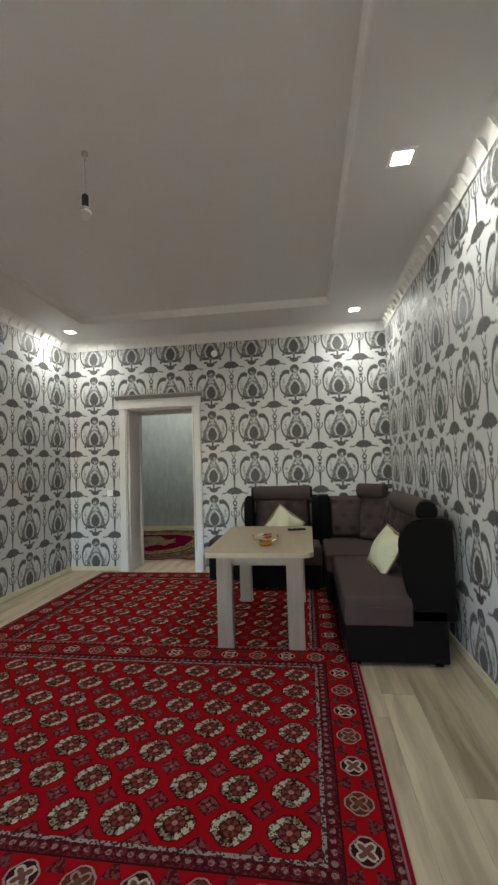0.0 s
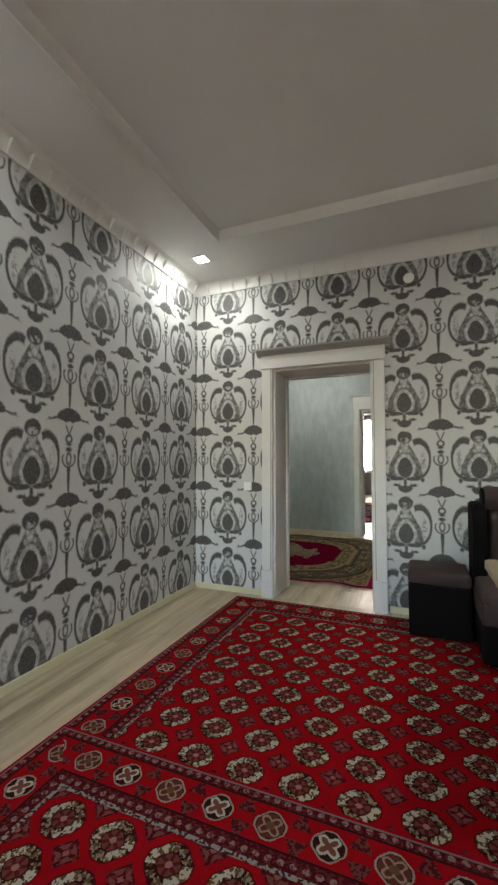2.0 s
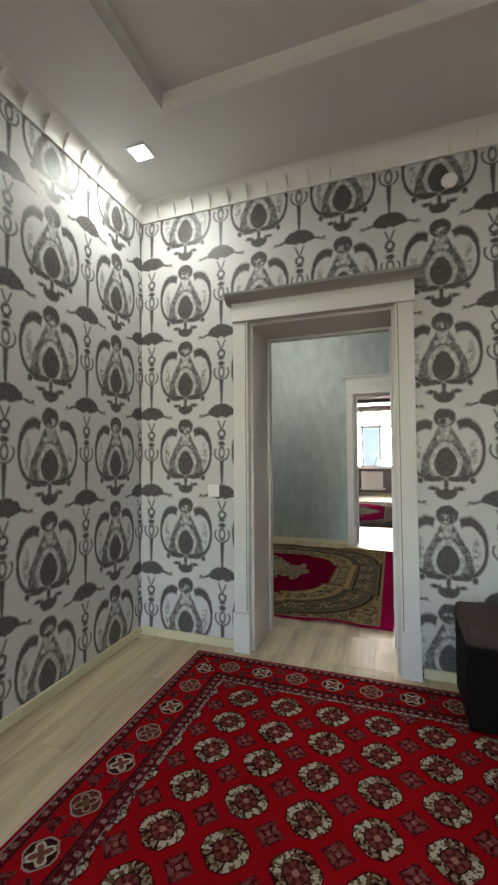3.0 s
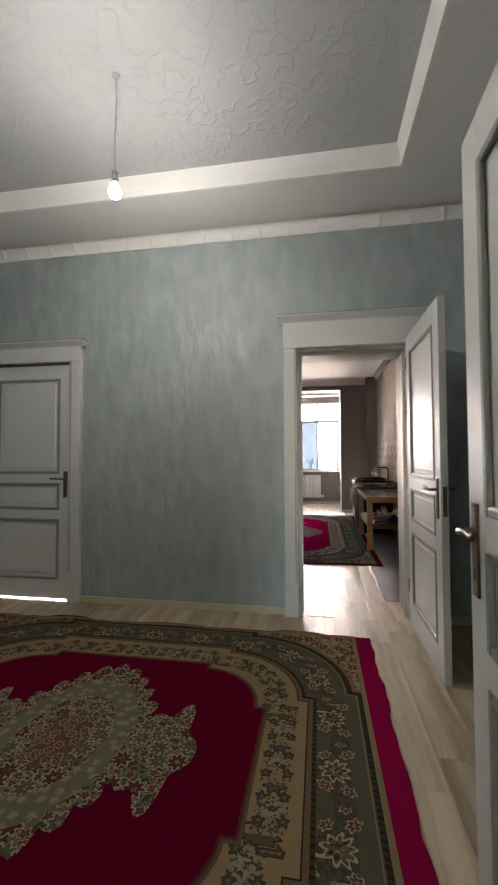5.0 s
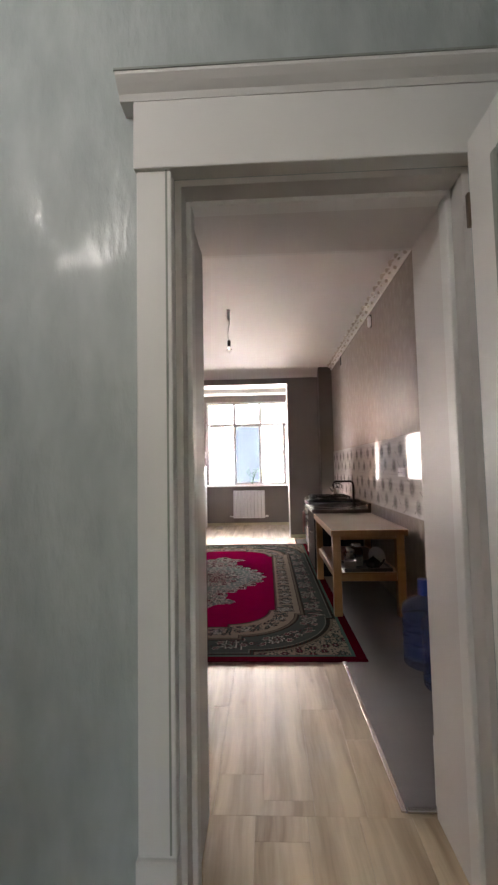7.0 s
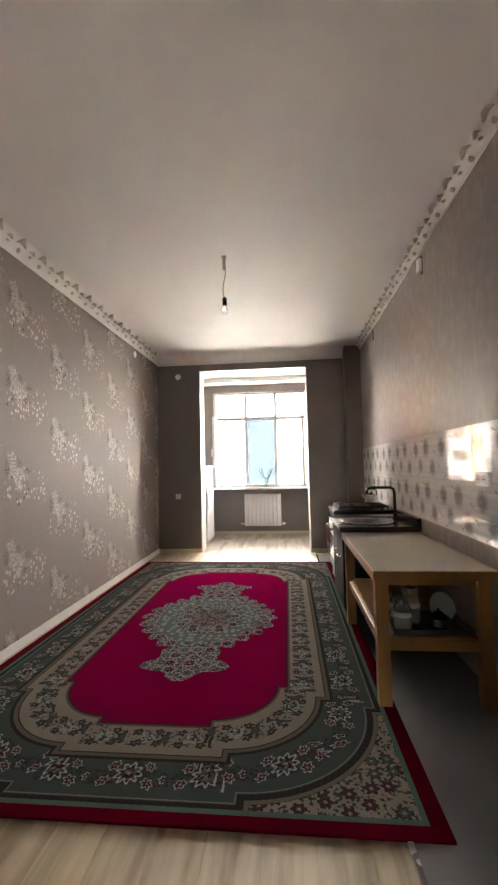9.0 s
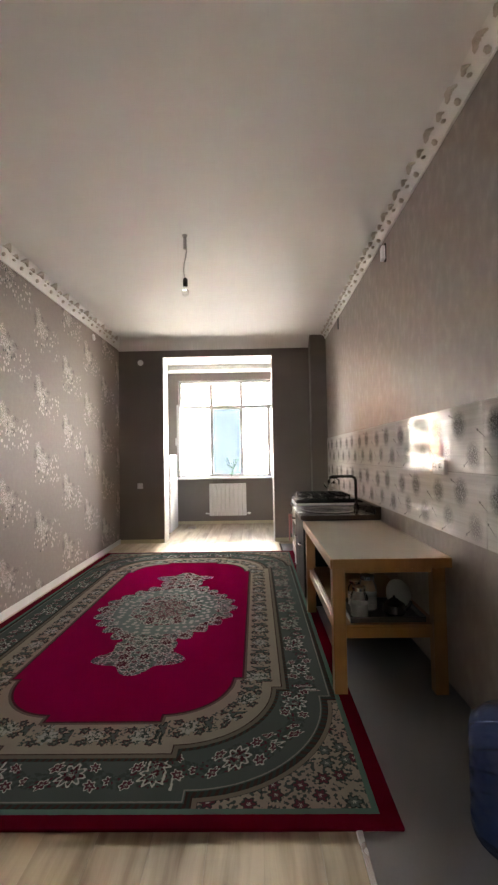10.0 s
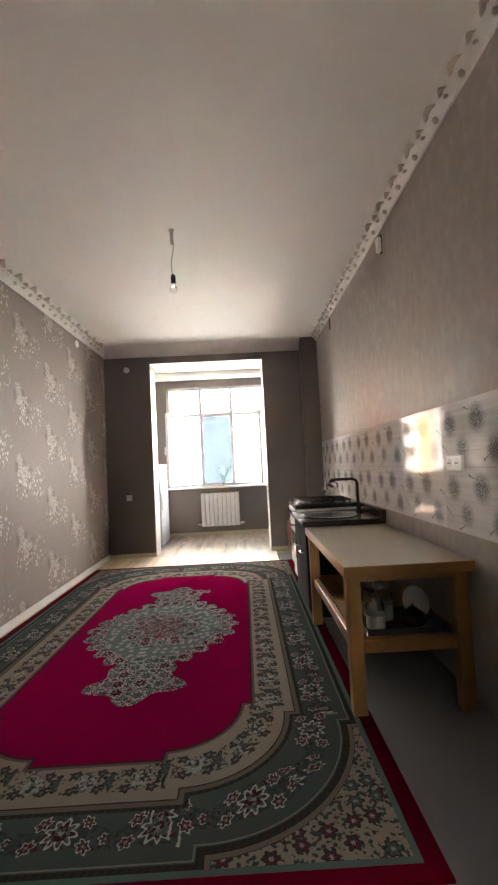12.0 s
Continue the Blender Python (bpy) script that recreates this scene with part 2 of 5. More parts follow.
def wood(name, lo, hi, rough=0.45, axis="z"):
    m = Mat(name, rough)
    s = {"x": (0.08, 1, 1), "y": (1, 0.08, 1), "z": (1, 1, 0.08)}[axis]
    g, f = m.noise(22, 4, 0.6, s), m.noise(140, 2, 0.6, s)
    m.color(m.mix((g * 0.8 + f * 0.3 - 0.05).op("ADD", 0.0, clamp=True), lo, hi))
    m.bump(f, 0.12, 0.0006)
    return m.m


def pile(m, strength=0.5):
    m.b.inputs["Specular IOR Level"].default_value = 0.0
    m.bump(m.noise(420, 2) + m.noise(12, 2) * 0.4, strength, 0.003)


def bokhara(name, hx, hy, px, py):
    """Red carpet with rows of round guls and a figured border."""
    m = Mat(name, 0.9, 0, 0.15)
    red = m.mix(m.noise(5, 3), (0.19, 0.003, 0.006), (0.28, 0.006, 0.010))
    dk, wh, ol, br = (0.030, 0.008, 0.008), (0.36, 0.33, 0.26), (0.10, 0.056, 0.026), (0.085, 0.012, 0.012)
    ax, ay = m.x.abs(), m.y.abs()
    d = (hx - ax).min(hy - ay)
    B = 0.30
    fx, fy = hx - B, hy - B
    odd_x, odd_y = round(2 * fx / px) % 2 == 1, round(2 * fy / py) % 2 == 1
    jag = m.noise(150, 1) * 0.008 - 0.004
    gx, gy = m.x.cell(px, 0 if odd_x else px / 2) + jag, m.y.cell(py, 0 if odd_y else py / 2) + jag
    tooth = m.voronoi(120, 0.7)[1]
    rad = (gx * gx * 0.93 + gy * gy).sqrt().max((gx.abs() + gy.abs()) * 0.76)
    th = gy.op("ARCTAN2", gx)
    quarter = ((th * 2.0 + 1.0).cos()).gt(0.0)
    hook = ((th * 11.0).cos() * 0.5 + ((rad - 0.060) * 170.0).cos() * 0.35 + (tooth - 0.5) * 1.7).gt(-0.08)
    light = m.mix(hook, m.mix(tooth.gt(0.5), ol, dk), m.mix(tooth.gt(0.25), (0.20, 0.17, 0.12), wh))
    dim = m.mix(hook, dk, m.mix(tooth.gt(0.62), ol, (0.20, 0.16, 0.11)))
    gul = m.mix(quarter, dim, light)
    c = m.mix(rad.lt(0.081), red, (0.085, 0.005, 0.008))
    c = m.mix(rad.lt(0.076), c, gul)
    c = m.mix(rad.lt(0.043), c, dk)
    c = m.mix(rad.lt(0.038), c, m.mix(((th * 6.0).cos() + (rad - 0.022) * 60.0).gt(0.2), br, (0.13, 0.035, 0.03)))
    c = m.mix(rad.lt(0.012), c, (0.26, 0.12, 0.10))
    kx, ky = m.x.cell(px, px / 2 if odd_x else 0) + jag, m.y.cell(py, py / 2 if odd_y else 0) + jag
    s = kx.abs() + ky.abs()
    cross = kx.abs().min(ky.abs())
    c = m.mix(s.lt(0.056), c, m.mix(tooth.gt(0.55), (0.06, 0.006, 0.009), (0.115, 0.022, 0.022)))
    c = m.mix(s.lt(0.046) * cross.gt(0.007) * s.gt(0.022), c, (0.15, 0.045, 0.04))
    c = m.mix(s.lt(0.012), c, (0.20, 0.08, 0.07))
    # border, read from the edge inwards
    mid = d - 0.145 + jag
    onx = (hx - ax).lt(hy - ay)
    along = onx * m.y + (1.0 - onx) * m.x + jag
    db = along.cell(0.042)
    dot = (db * db + (d - 0.038) * (d - 0.038)).sqrt().min((db * db + (d - 0.258) * (d - 0.258)).sqrt())
    band = m.mix(dot.lt(0.012), m.mix(tooth.gt(0.6), (0.060, 0.006, 0.009), (0.10, 0.018, 0.02)), m.mix(tooth.gt(0.4), (0.12, 0.03, 0.03), (0.19, 0.12, 0.11)))
    step = 0.205
    q = along.cell(step)
    q2 = along.cell(2 * step, step / 2)
    flower = q2.gt(0.0)
    rr = (q * q + mid * mid).sqrt().max((q.abs() + mid.abs()) * 0.78)
    ta = mid.op("ARCTAN2", q)
    petal = rr - ((ta * 4.0).cos() * -0.014 + 0.034)
    mot = m.mix(flower, m.mix(petal.abs().lt(0.006), m.mix(rr.lt(0.018), (0.09, 0.025, 0.02), ol), (0.24, 0.15, 0.11)),
                m.mix(petal.abs().lt(0.007), m.mix(petal.lt(0.0), dk, (0.14, 0.05, 0.04)), wh))
    tri = along.cell(step, step / 2).abs() + mid.abs() * 0.55
    main = m.mix(tri.lt(0.052) * mid.abs().gt(0.022), red, m.mix(tooth.gt(0.5), (0.06, 0.008, 0.010), (0.11, 0.03, 0.028)))
    main = m.mix(rr.lt(0.060), main, (0.23, 0.19, 0.155))
    main = m.mix(rr.lt(0.053), main, dk)
    main = m.mix(rr.lt(0.050), main, mot)
    bd = m.mix(d.lt(0.225), band, main)
    bd = m.mix(d.lt(0.060), bd, band)
    bd = m.mix(d.lt(0.018), bd, (0.22, 0.005, 0.010))
    bd = m.mix((d - 0.020).abs().lt(0.004), bd, (0.16, 0.11, 0.11))
    bd = m.mix((d - 0.062).abs().lt(0.004), bd, dk)
    bd = m.mix((d - 0.225).abs().lt(0.004), bd, dk)
    bd = m.mix((d - 0.290).abs().lt(0.009), bd, m.mix(tooth.gt(0.45), (0.05, 0.02, 0.02), (0.22, 0.20, 0.18)))
    m.color(m.mix(d.lt(B), c, bd))
    pile(m)
    return m.m


def medallion_rug(name, hx, hy, edge_x, edge_y, ground, cream, field, edge, mint, blossom, pale=(0.30, 0.28, 0.24)):
    """Carpet with a plain field, a flowered medallion, a cream guard and a wide flowered border."""
    m = Mat(name, 0.92, 0, 0.12)
    jx, jy = m.noise(60, 2) * 0.012 - 0.006, m.noise(55, 2) * 0.012 - 0.006
    ax, ay = m.x.abs() + jx * 0.3, m.y.abs() + jy * 0.3
    ex, ey = (hx - edge_x) - ax, (hy - edge_y) - ay
    d = ex.min(ey)
    ink = (0.03, 0.018, 0.016)
    def notched(off, r):
        """Rounded rectangle with small shoulders at its corners; negative inside."""
        bx, by = hx - edge_x - off, hy - edge_y - off
        e = 0.055
        qx, qy = (ax - (bx - e - r)).max(0.0), (ay - (by - e - r)).max(0.0)
        arc = (qx * qx + qy * qy).sqrt() - r
        one = (ax - (bx - e - r)).max(ay - by)
        two = (ay - (by - e - r)).max(ax - bx)
        return arc.min(one).min(two)
    o, g1, g2 = notched(0.04, 0.62), notched(0.31, 0.46), notched(0.53, 0.34)
    onx = ex.lt(ey)
    along = onx * m.y + (1.0 - onx) * m.x
    fine = m.voronoi(85, 0.9, m.vec(m.x, m.y))[1]
    def tint(c, k):
        return tuple(min(1.0, v * k) for v in c)
    grd = m.mix(m.noise(6, 3), tint(ground, 0.85), tint(ground, 1.15))
    fld = m.mix(m.noise(4, 3), tint(field, 0.88), tint(field, 1.1))
    crm = m.mix(m.noise(9, 3), tint(cream, 1.0), tint(cream, 1.3))
    leafy = m.mix(fine.gt(0.5), tint(blossom, 0.8), tint(ground, 0.7))
    def rosette(c, u, v, r, k, rim, body, heart):
        f = m.petals(u, v, r, k)
        c = m.mix(f.lt(0.0), c, rim)
        c = m.mix((f + r * 0.19).lt(0.0), c, body)
        return m.mix((f + r * 0.70).lt(0.0), c, heart)
    # wide border: garlands of ringed blossoms with small companions
    mid = o + 0.135
    q = along.cell(0.34) + jx
    sway = mid + (along * (2 * math.pi / 0.34)).cos() * 0.020 + jy
    c = m.mix((sway.abs() - 0.075 + q.abs() * 0.22).lt(0.0) * fine.gt(0.42), grd, leafy)
    for du, dv, r in ((0.098, 0.040, 0.032), (-0.098, 0.034, 0.030), (0.085, -0.052, 0.028), (-0.078, -0.050, 0.032), (0.165, 0.0, 0.028)):
        c = rosette(c, q - du, sway - dv, r, 6, pale, blossom, tint(pale, 0.9))
    c = rosette(c, q, sway - 0.008, 0.066, 9, pale, m.mix(fine.gt(0.4), tint(blossom, 0.6), tint(ground, 1.3)), m.mix(fine.gt(0.5), blossom, tint(pale, 0.9)))
    # corner fans outside the large rounded outline
    lx, ly, tone = m.voro_local(11, 0.75)
    fan = m.mix(fine.gt(0.70), crm, tint(ground, 0.8))
    fan = rosette(fan, lx + jx, ly + jy, 0.034, 6, tint(ground, 0.5), m.mix(tone.gt(0.5), blossom, tint(ground, 1.2)), pale)
    c = m.mix(o.gt(0.0), c, fan)
    rope = ((along * 210.0 + o * 60.0).cos()).gt(0.0)
    c = m.mix((o - 0.02).abs().lt(0.026), c, m.mix(rope, ink, tint(ground, 0.5)))
    c = m.mix((o - 0.034).abs().lt(0.010), c, tint(cream, 0.7))
    c = m.mix((o + 0.014).abs().lt(0.003), c, tint(pale, 0.5))
    # cream guard between roped edges
    gq = along.cell(0.22) + jx
    gm = g1 + 0.11 + jy
    gc = m.mix((gm.abs() - 0.06).lt(0.0) * fine.gt(0.74), crm, tint(ground, 0.9))
    gc = rosette(gc, gq - 0.11, gm, 0.050, 7, tint(ground, 0.45), tint(ground, 1.1), tint(blossom, 0.8))
    for du, dv in ((0.055, 0.042), (-0.055, -0.042), (0.05, -0.045), (-0.05, 0.045)):
        gc = rosette(gc, gq - du, gm - dv, 0.026, 5, tint(blossom, 0.6), tint(ground, 0.8), tint(cream, 1.2))
    gc = rosette(gc, gq, gm, 0.054, 8, m.mix(fine.gt(0.4), tint(ground, 0.6), tint(pale, 0.7)), m.mix(fine.gt(0.35), tint(ground, 0.8), tint(pale, 0.8)), tint(ground, 0.6))
    c = m.mix(g1.lt(0.048), c, m.mix(rope, ink, tint(ground, 0.55)))
    c = m.mix(g1.lt(0.030), c, tint(cream, 0.6))
    c = m.mix(g1.lt(0.008), c, ink)
    c = m.mix(g1.lt(0.002), c, gc)
    c = m.mix(g2.lt(0.026), c, tint(cream, 0.5))
    c = m.mix(g2.lt(0.012), c, tint(blossom, 0.8))
    c = m.mix(g2.lt(0.0), c, fld)
    # medallion: lobed outline, flowered rim, plain ring and dense heart; a pendant at both ends
    fx_, fy_ = hx - edge_x - 0.53, hy - edge_y - 0.53
    long_y = fy_ > fx_
    P, Q = (ay, ax) if long_y else (ax, ay)
    L, W = max(fx_, fy_), min(fx_, fy_)
    bp, bq = P / (L * 0.46), Q / (W * 0.84)
    br = (bp * bp + bq * bq).sqrt()
    ba = bq.op("ARCTAN2", bp)
    body = br - 0.90 - (ba * 12.0).cos().abs() * 0.11 - (ba * 4.0).cos() * 0.05 + jx * 3.0
    pp, pq = (P - L * 0.55) / (L * 0.17), Q / (W * 0.46)
    pr = (pp * pp + pq * pq).sqrt()
    pend = pr - 0.85 - (pq.op("ARCTAN2", pp) * 5.0).cos() * 0.16 + jy * 4.0
    med = body.min(pend * 0.4)
    sx, sy, st = m.voro_local(9.0, 0.55)
    tx, ty, tt = m.voro_local(17.0, 0.8)
    dense = m.mix(fine.gt(0.60), tint(ground, 1.8), leafy)
    dense = rosette(dense, tx + jx, ty + jy, 0.026, 5, pale, blossom, tint(ground, 1.6))
    dense = rosette(dense, sx + jx, sy + jy, 0.056, 8, pale, m.mix(st.gt(0.5), tint(blossom, 0.8), tint(ground, 1.2)), m.mix(fine.gt(0.5), pale, blossom))
    plain_ring = m.mix((m.petals(tx, ty, 0.020, 5)).lt(0.0), tint(ground, 1.9), tint(pale, 0.8))
    c = m.mix(med.lt(0.0), c, dense)
    c = m.mix((br - 0.64).abs().lt(0.12) * body.lt(0.0), c, plain_ring)
    c = m.mix((br - 0.30 - (ba * 8.0).cos() * 0.04).lt(0.0), c, rosette(m.mix(fine.gt(0.5), tint(blossom, 1.3), tint(ground, 1.2)), tx, ty, 0.027, 6, pale, blossom, pale))
    # outlines and plain edge
    c = m.mix((d - 0.012).abs().lt(0.012), c, mint)
    c = m.mix(d.lt(0.0), c, edge)
    m.color(c)
    pile(m)
    return m.m


def tile_mat(name):
    m = Mat(name, 0.06, 0.0, 0.10)
    w = m.noise(14, 3) * 0.03 - 0.015
    y, z = m.y + w * 0.5, m.z + w * 0.5
    speck = m.noise(110, 2, 0.7)
    d = None
    for py, pz, r in ((0.10, 0.085, 0.056), (0.235, 0.245, 0.064), (0.385, 0.10, 0.048), (0.50, 0.235, 0.058)):
        e = ell(y.cell(0.60, py), z.cell(0.35, pz), 0, 0, r, r)
        d = e if d is None else d.min(e)
    ink = d.soft(0.05) * ((speck - 0.30) * 4.0).op("ADD", 0.0, clamp=True)
    seeds = None
    for py, pz, k in ((0.03, 0.20, 0.6), (0.165, 0.05, -0.7), (0.315, 0.30, 0.4), (0.44, 0.03, -0.5), (0.565, 0.10, 0.8)):
        u, v = y.cell(0.60, py), z.cell(0.35, pz)
        e = ell(u, v - u * k, 0, 0, 0.026, 0.003).min(ell(u, v, 0.022, 0.022 * k, 0.007, 0.006))
        seeds = e if seeds is None else seeds.min(e)
    band = m.noise(6, 4, 0.65, (1, 0.12, 5))
    base = m.mix(((band - 0.3) * 2.2).op("ADD", 0.0, clamp=True), (0.58, 0.56, 0.54), (0.80, 0.785, 0.765))
    m.color(m.mix((ink * 0.78).max(seeds.soft(0.006) * 0.8), base, (0.065, 0.062, 0.066)))
    m.rough(m.noise(30, 2) * 0.05 + 0.03)
    return m.m


def emit(name, c, s):
    m = Mat(name)
    m.color((0.8, 0.8, 0.8))
    m.b.inputs["Emission Color"].default_value = (*c, 1)
    m.b.inputs["Emission Strength"].default_value = s
    return m.m


def glassy(name, c=(1, 1, 1), rough=0.02, ior=1.45):
    m = Mat(name, rough)
    m.color(c)
    m.b.inputs["Transmission Weight"].default_value = 1.0
    m.b.inputs["IOR"].default_value = ior
    return m.m


def molded(name, c):
    """White plaster sheet with raised scrolls and rosettes."""
    m = Mat(name, 0.6)
    u, v = m.x.cell(0.9, -1.4), m.y.cell(0.9, 8.0)
    wob = m.noise(6, 3) * 0.12 - 0.06
    r = (u * u + v * v).sqrt() + wob
    w = (r * 42.0).cos()
    ros = (r - 0.16).soft(0.03)
    scr = ((m.noise(5.5, 2) - 0.5).abs() - 0.02).soft(0.03)
    m.color(m.mix(m.noise(3), tuple(k * 0.95 for k in c), c))
    m.bump(w * 0.35 * ros + scr * 0.7, 0.45, 0.010)
    return m.m


WALL_X = damask("damask_wallpaper_x", "x", 0.28)
WALL_Y = damask("damask_wallpaper_y", "y", 5.2)
CEIL = plain("ceiling_paint", (0.74, 0.73, 0.71), 0.7, grain=90, var=0.03, big=0.8)
WHITE = plain("white_paint", (0.72, 0.72, 0.70), 0.45, var=0.012, grain=80, bump=0.05)
TRIMW = plain("white_door_lacquer", (0.66, 0.66, 0.64), 0.46, var=0.012, grain=40, bump=0.04, big=0.5)
GROOVE = plain("grey_green_patina", (0.25, 0.28, 0.25), 0.4, var=0.1)
REVEAL = plain("reveal_laminate", (0.60, 0.58, 0.56), 0.58, var=0.012, grain=30, bump=0.03)
CAPG = plain("cap_grey", (0.30, 0.29, 0.28), 0.35, var=0.06)
CORN = plain("cornice_plaster", (0.80, 0.79, 0.76), 0.55, var=0.05, grain=50)
# Darker than CORN: the shade on the shell ornaments is put into this colour.
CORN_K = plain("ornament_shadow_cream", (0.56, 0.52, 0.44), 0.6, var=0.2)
HALLW = plaster_silk("grey_silk_plaster", (0.43, 0.48, 0.475), (0.315, 0.36, 0.355), 0.018, 0.40, 0.27, 10)
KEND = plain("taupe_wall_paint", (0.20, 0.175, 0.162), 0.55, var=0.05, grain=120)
KRIGHT = plaster_silk("taupe_silk_plaster", (0.345, 0.295, 0.257), (0.275, 0.233, 0.204), 0.005, 0.6, 0.10, 17)
KLEFT = floral_paper("floral_wallpaper")
BASEB = plain("pale_baseboard", (0.60, 0.56, 0.38), 0.45, var=0.08)
FLOOR = laminate("oak_laminate")
SUB = plain("floor_joint", (0.42, 0.34, 0.24), 0.8)
LINO = plain("grey_linoleum", (0.16, 0.155, 0.16), 0.42, var=0.12, grain=120)
TILE = tile_mat("glossy_dandelion_tile")
GROUT = plain("grout", (0.42, 0.40, 0.37), 0.8)
MOLD = molded("molded_ceiling", (0.44, 0.45, 0.45))
BLACK = plain("black_leatherette", (0.007, 0.006, 0.006), 0.7, var=0.2, grain=150, bump=0.3, spec=0.05)
BROWN = plain("brown_velour", (0.050, 0.030, 0.027), 0.85, var=0.25, grain=220, bump=0.35)
PILLOW = plain("cream_satin", (0.56, 0.54, 0.36), 0.45, var=0.1, grain=60)
FRINGE = plain("gold_fringe", (0.30, 0.22, 0.10), 0.7)
OAK = wood("grey_oak_veneer", (0.29, 0.22, 0.145), (0.45, 0.365, 0.255), 0.4, "y")
OAKL = wood("grey_oak_leg", (0.15, 0.115, 0.085), (0.31, 0.25, 0.19), 0.45, "z")
PINE = wood("varnished_pine", (0.20, 0.085, 0.022), (0.35, 0.165, 0.05), 0.35, "z")
PINEY = wood("varnished_pine_rail", (0.20, 0.085, 0.022), (0.35, 0.165, 0.05), 0.35, "y")
TOPK = plain("cream_laminate_top", (0.45, 0.40, 0.33), 0.15, var=0.08, grain=30, bump=0.04)
DARKT = plain("dark_brown_worktop", (0.045, 0.032, 0.026), 0.25, var=0.2)
ENAM = plain("black_enamel", (0.012, 0.012, 0.013), 0.25, var=0.2, bump=0.03)
MATTE = plain("matt_black_board", (0.012, 0.011, 0.011), 0.65, var=0.2, spec=0.15)
STEEL = plain("brushed_steel", (0.55, 0.55, 0.54), 0.25, 1.0, var=0.05)
BRONZE = plain("aged_bronze", (0.16, 0.12, 0.09), 0.35, 1.0)
WENAM = plain("white_enamel", (0.72, 0.72, 0.72), 0.3, var=0.03, bump=0.03)
PVC = plain("white_pvc", (0.80, 0.80, 0.80), 0.3, var=0.02, bump=0.02)
GLASS = glassy("window_glass")
CLEAR = glassy("clear_glass", (0.95, 0.96, 0.95))
BLUE = Mat("blue_bottle_plastic", 0.12)
BLUE.color(BLUE.mix(BLUE.noise(9), (0.10, 0.19, 0.60), (0.17, 0.28, 0.72)))
BLUE.b.inputs["Transmission Weight"].default_value = 0.9
BLUE.b.inputs["Coat Weight"].default_value = 0.8
BLUE.b.inputs["IOR"].default_value = 1.12
BLUE = BLUE.m
CAPB = plain("blue_cap", (0.012, 0.04, 0.26), 0.35)
SCREEN = plain("screen_black", (0.006, 0.006, 0.007), 0.12, bump=0.0)
GOLD = plain("gold_foil", (0.75, 0.50, 0.14), 0.25, 1.0)
REDP = plain("red_wrapper", (0.45, 0.02, 0.04), 0.35)
GREEN = plain("leaf_green", (0.05, 0.12, 0.03), 0.5)
TOWEL = plain("red_white_towel", (0.5, 0.22, 0.22), 0.9, var=0.5, grain=30)
PINKC = plain("pale_cloth", (0.55, 0.50, 0.46), 0.9)
LED = emit("led_panel", (0.95, 1.0, 0.98), 0.9)
BULB_LIT = emit("lit_bulb", (0.96, 1.0, 0.98), 27)
CABLE = plain("cable_grey", (0.42, 0.41, 0.40), 0.5)
DISH = plain("crockery", (0.55, 0.53, 0.50), 0.15)
TRAYM = plain("dark_tray", (0.03, 0.025, 0.025), 0.3)


# ---- mesh helpers ----
def box(bm, x0, x1, y0, y1, z0, z1, bevel=0.0, seg=2):
    vs = bmesh.ops.create_cube(bm, size=1.0)["verts"]
    for v in vs:
        v.co = Vector((x0 + (v.co.x + 0.5) * (x1 - x0), y0 + (v.co.y + 0.5) * (y1 - y0), z0 + (v.co.z + 0.5) * (z1 - z0)))
    if bevel:
        es = {e for v in vs for e in v.link_edges}
        bmesh.ops.bevel(bm, geom=list(es), offset=bevel, segments=seg, profile=0.5, affect="EDGES")
    return bm


def boxes(*dims, bevel=0.0):
    bm = bmesh.new()
    for d in dims:
        box(bm, *d, bevel=bevel)
    return bm


def lathe(profile, n=24, cx=0.0, cy=0.0):
    """Turned body from (radius, height) pairs."""
    bm = bmesh.new()
    rings = []
    for r, z in profile:
        rings.append([bm.verts.new((cx + r * math.cos(2 * math.pi * i / n), cy + r * math.sin(2 * math.pi * i / n), z)) for i in range(n)])
    for a, b in zip(rings, rings[1:]):
        for i in range(n):
            bm.faces.new((a[i], a[(i + 1) % n], b[(i + 1) % n], b[i]))
    bm.faces.new(rings[0][::-1])
    bm.faces.new(rings[-1])
    return bm


def tube(points, r, n=10):
    """Round tube along a line of points."""
    bm = bmesh.new()
    pts = [Vector(p) for p in points]
    rings = []
    for i, p in enumerate(pts):
        t = (pts[min(i + 1, len(pts) - 1)] - pts[max(i - 1, 0)]).normalized()
        side = t.cross(Vector((0.3, 0.2, 1)) if abs(t.z) < 0.9 else Vector((1, 0.1, 0))).normalized()
        up = side.cross(t)
        rr = r[i] if isinstance(r, (list, tuple)) else r
        rings.append([bm.verts.new(p + (side * math.cos(2 * math.pi * k / n) + up * math.sin(2 * math.pi * k / n)) * rr) for k in range(n)])
    for a, b in zip(rings, rings[1:]):
        for i in range(n):
            bm.faces.new((a[i], a[(i + 1) % n], b[(i + 1) % n], b[i]))
    bm.faces.new(rings[0][::-1])
    bm.faces.new(rings[-1])
    return bm


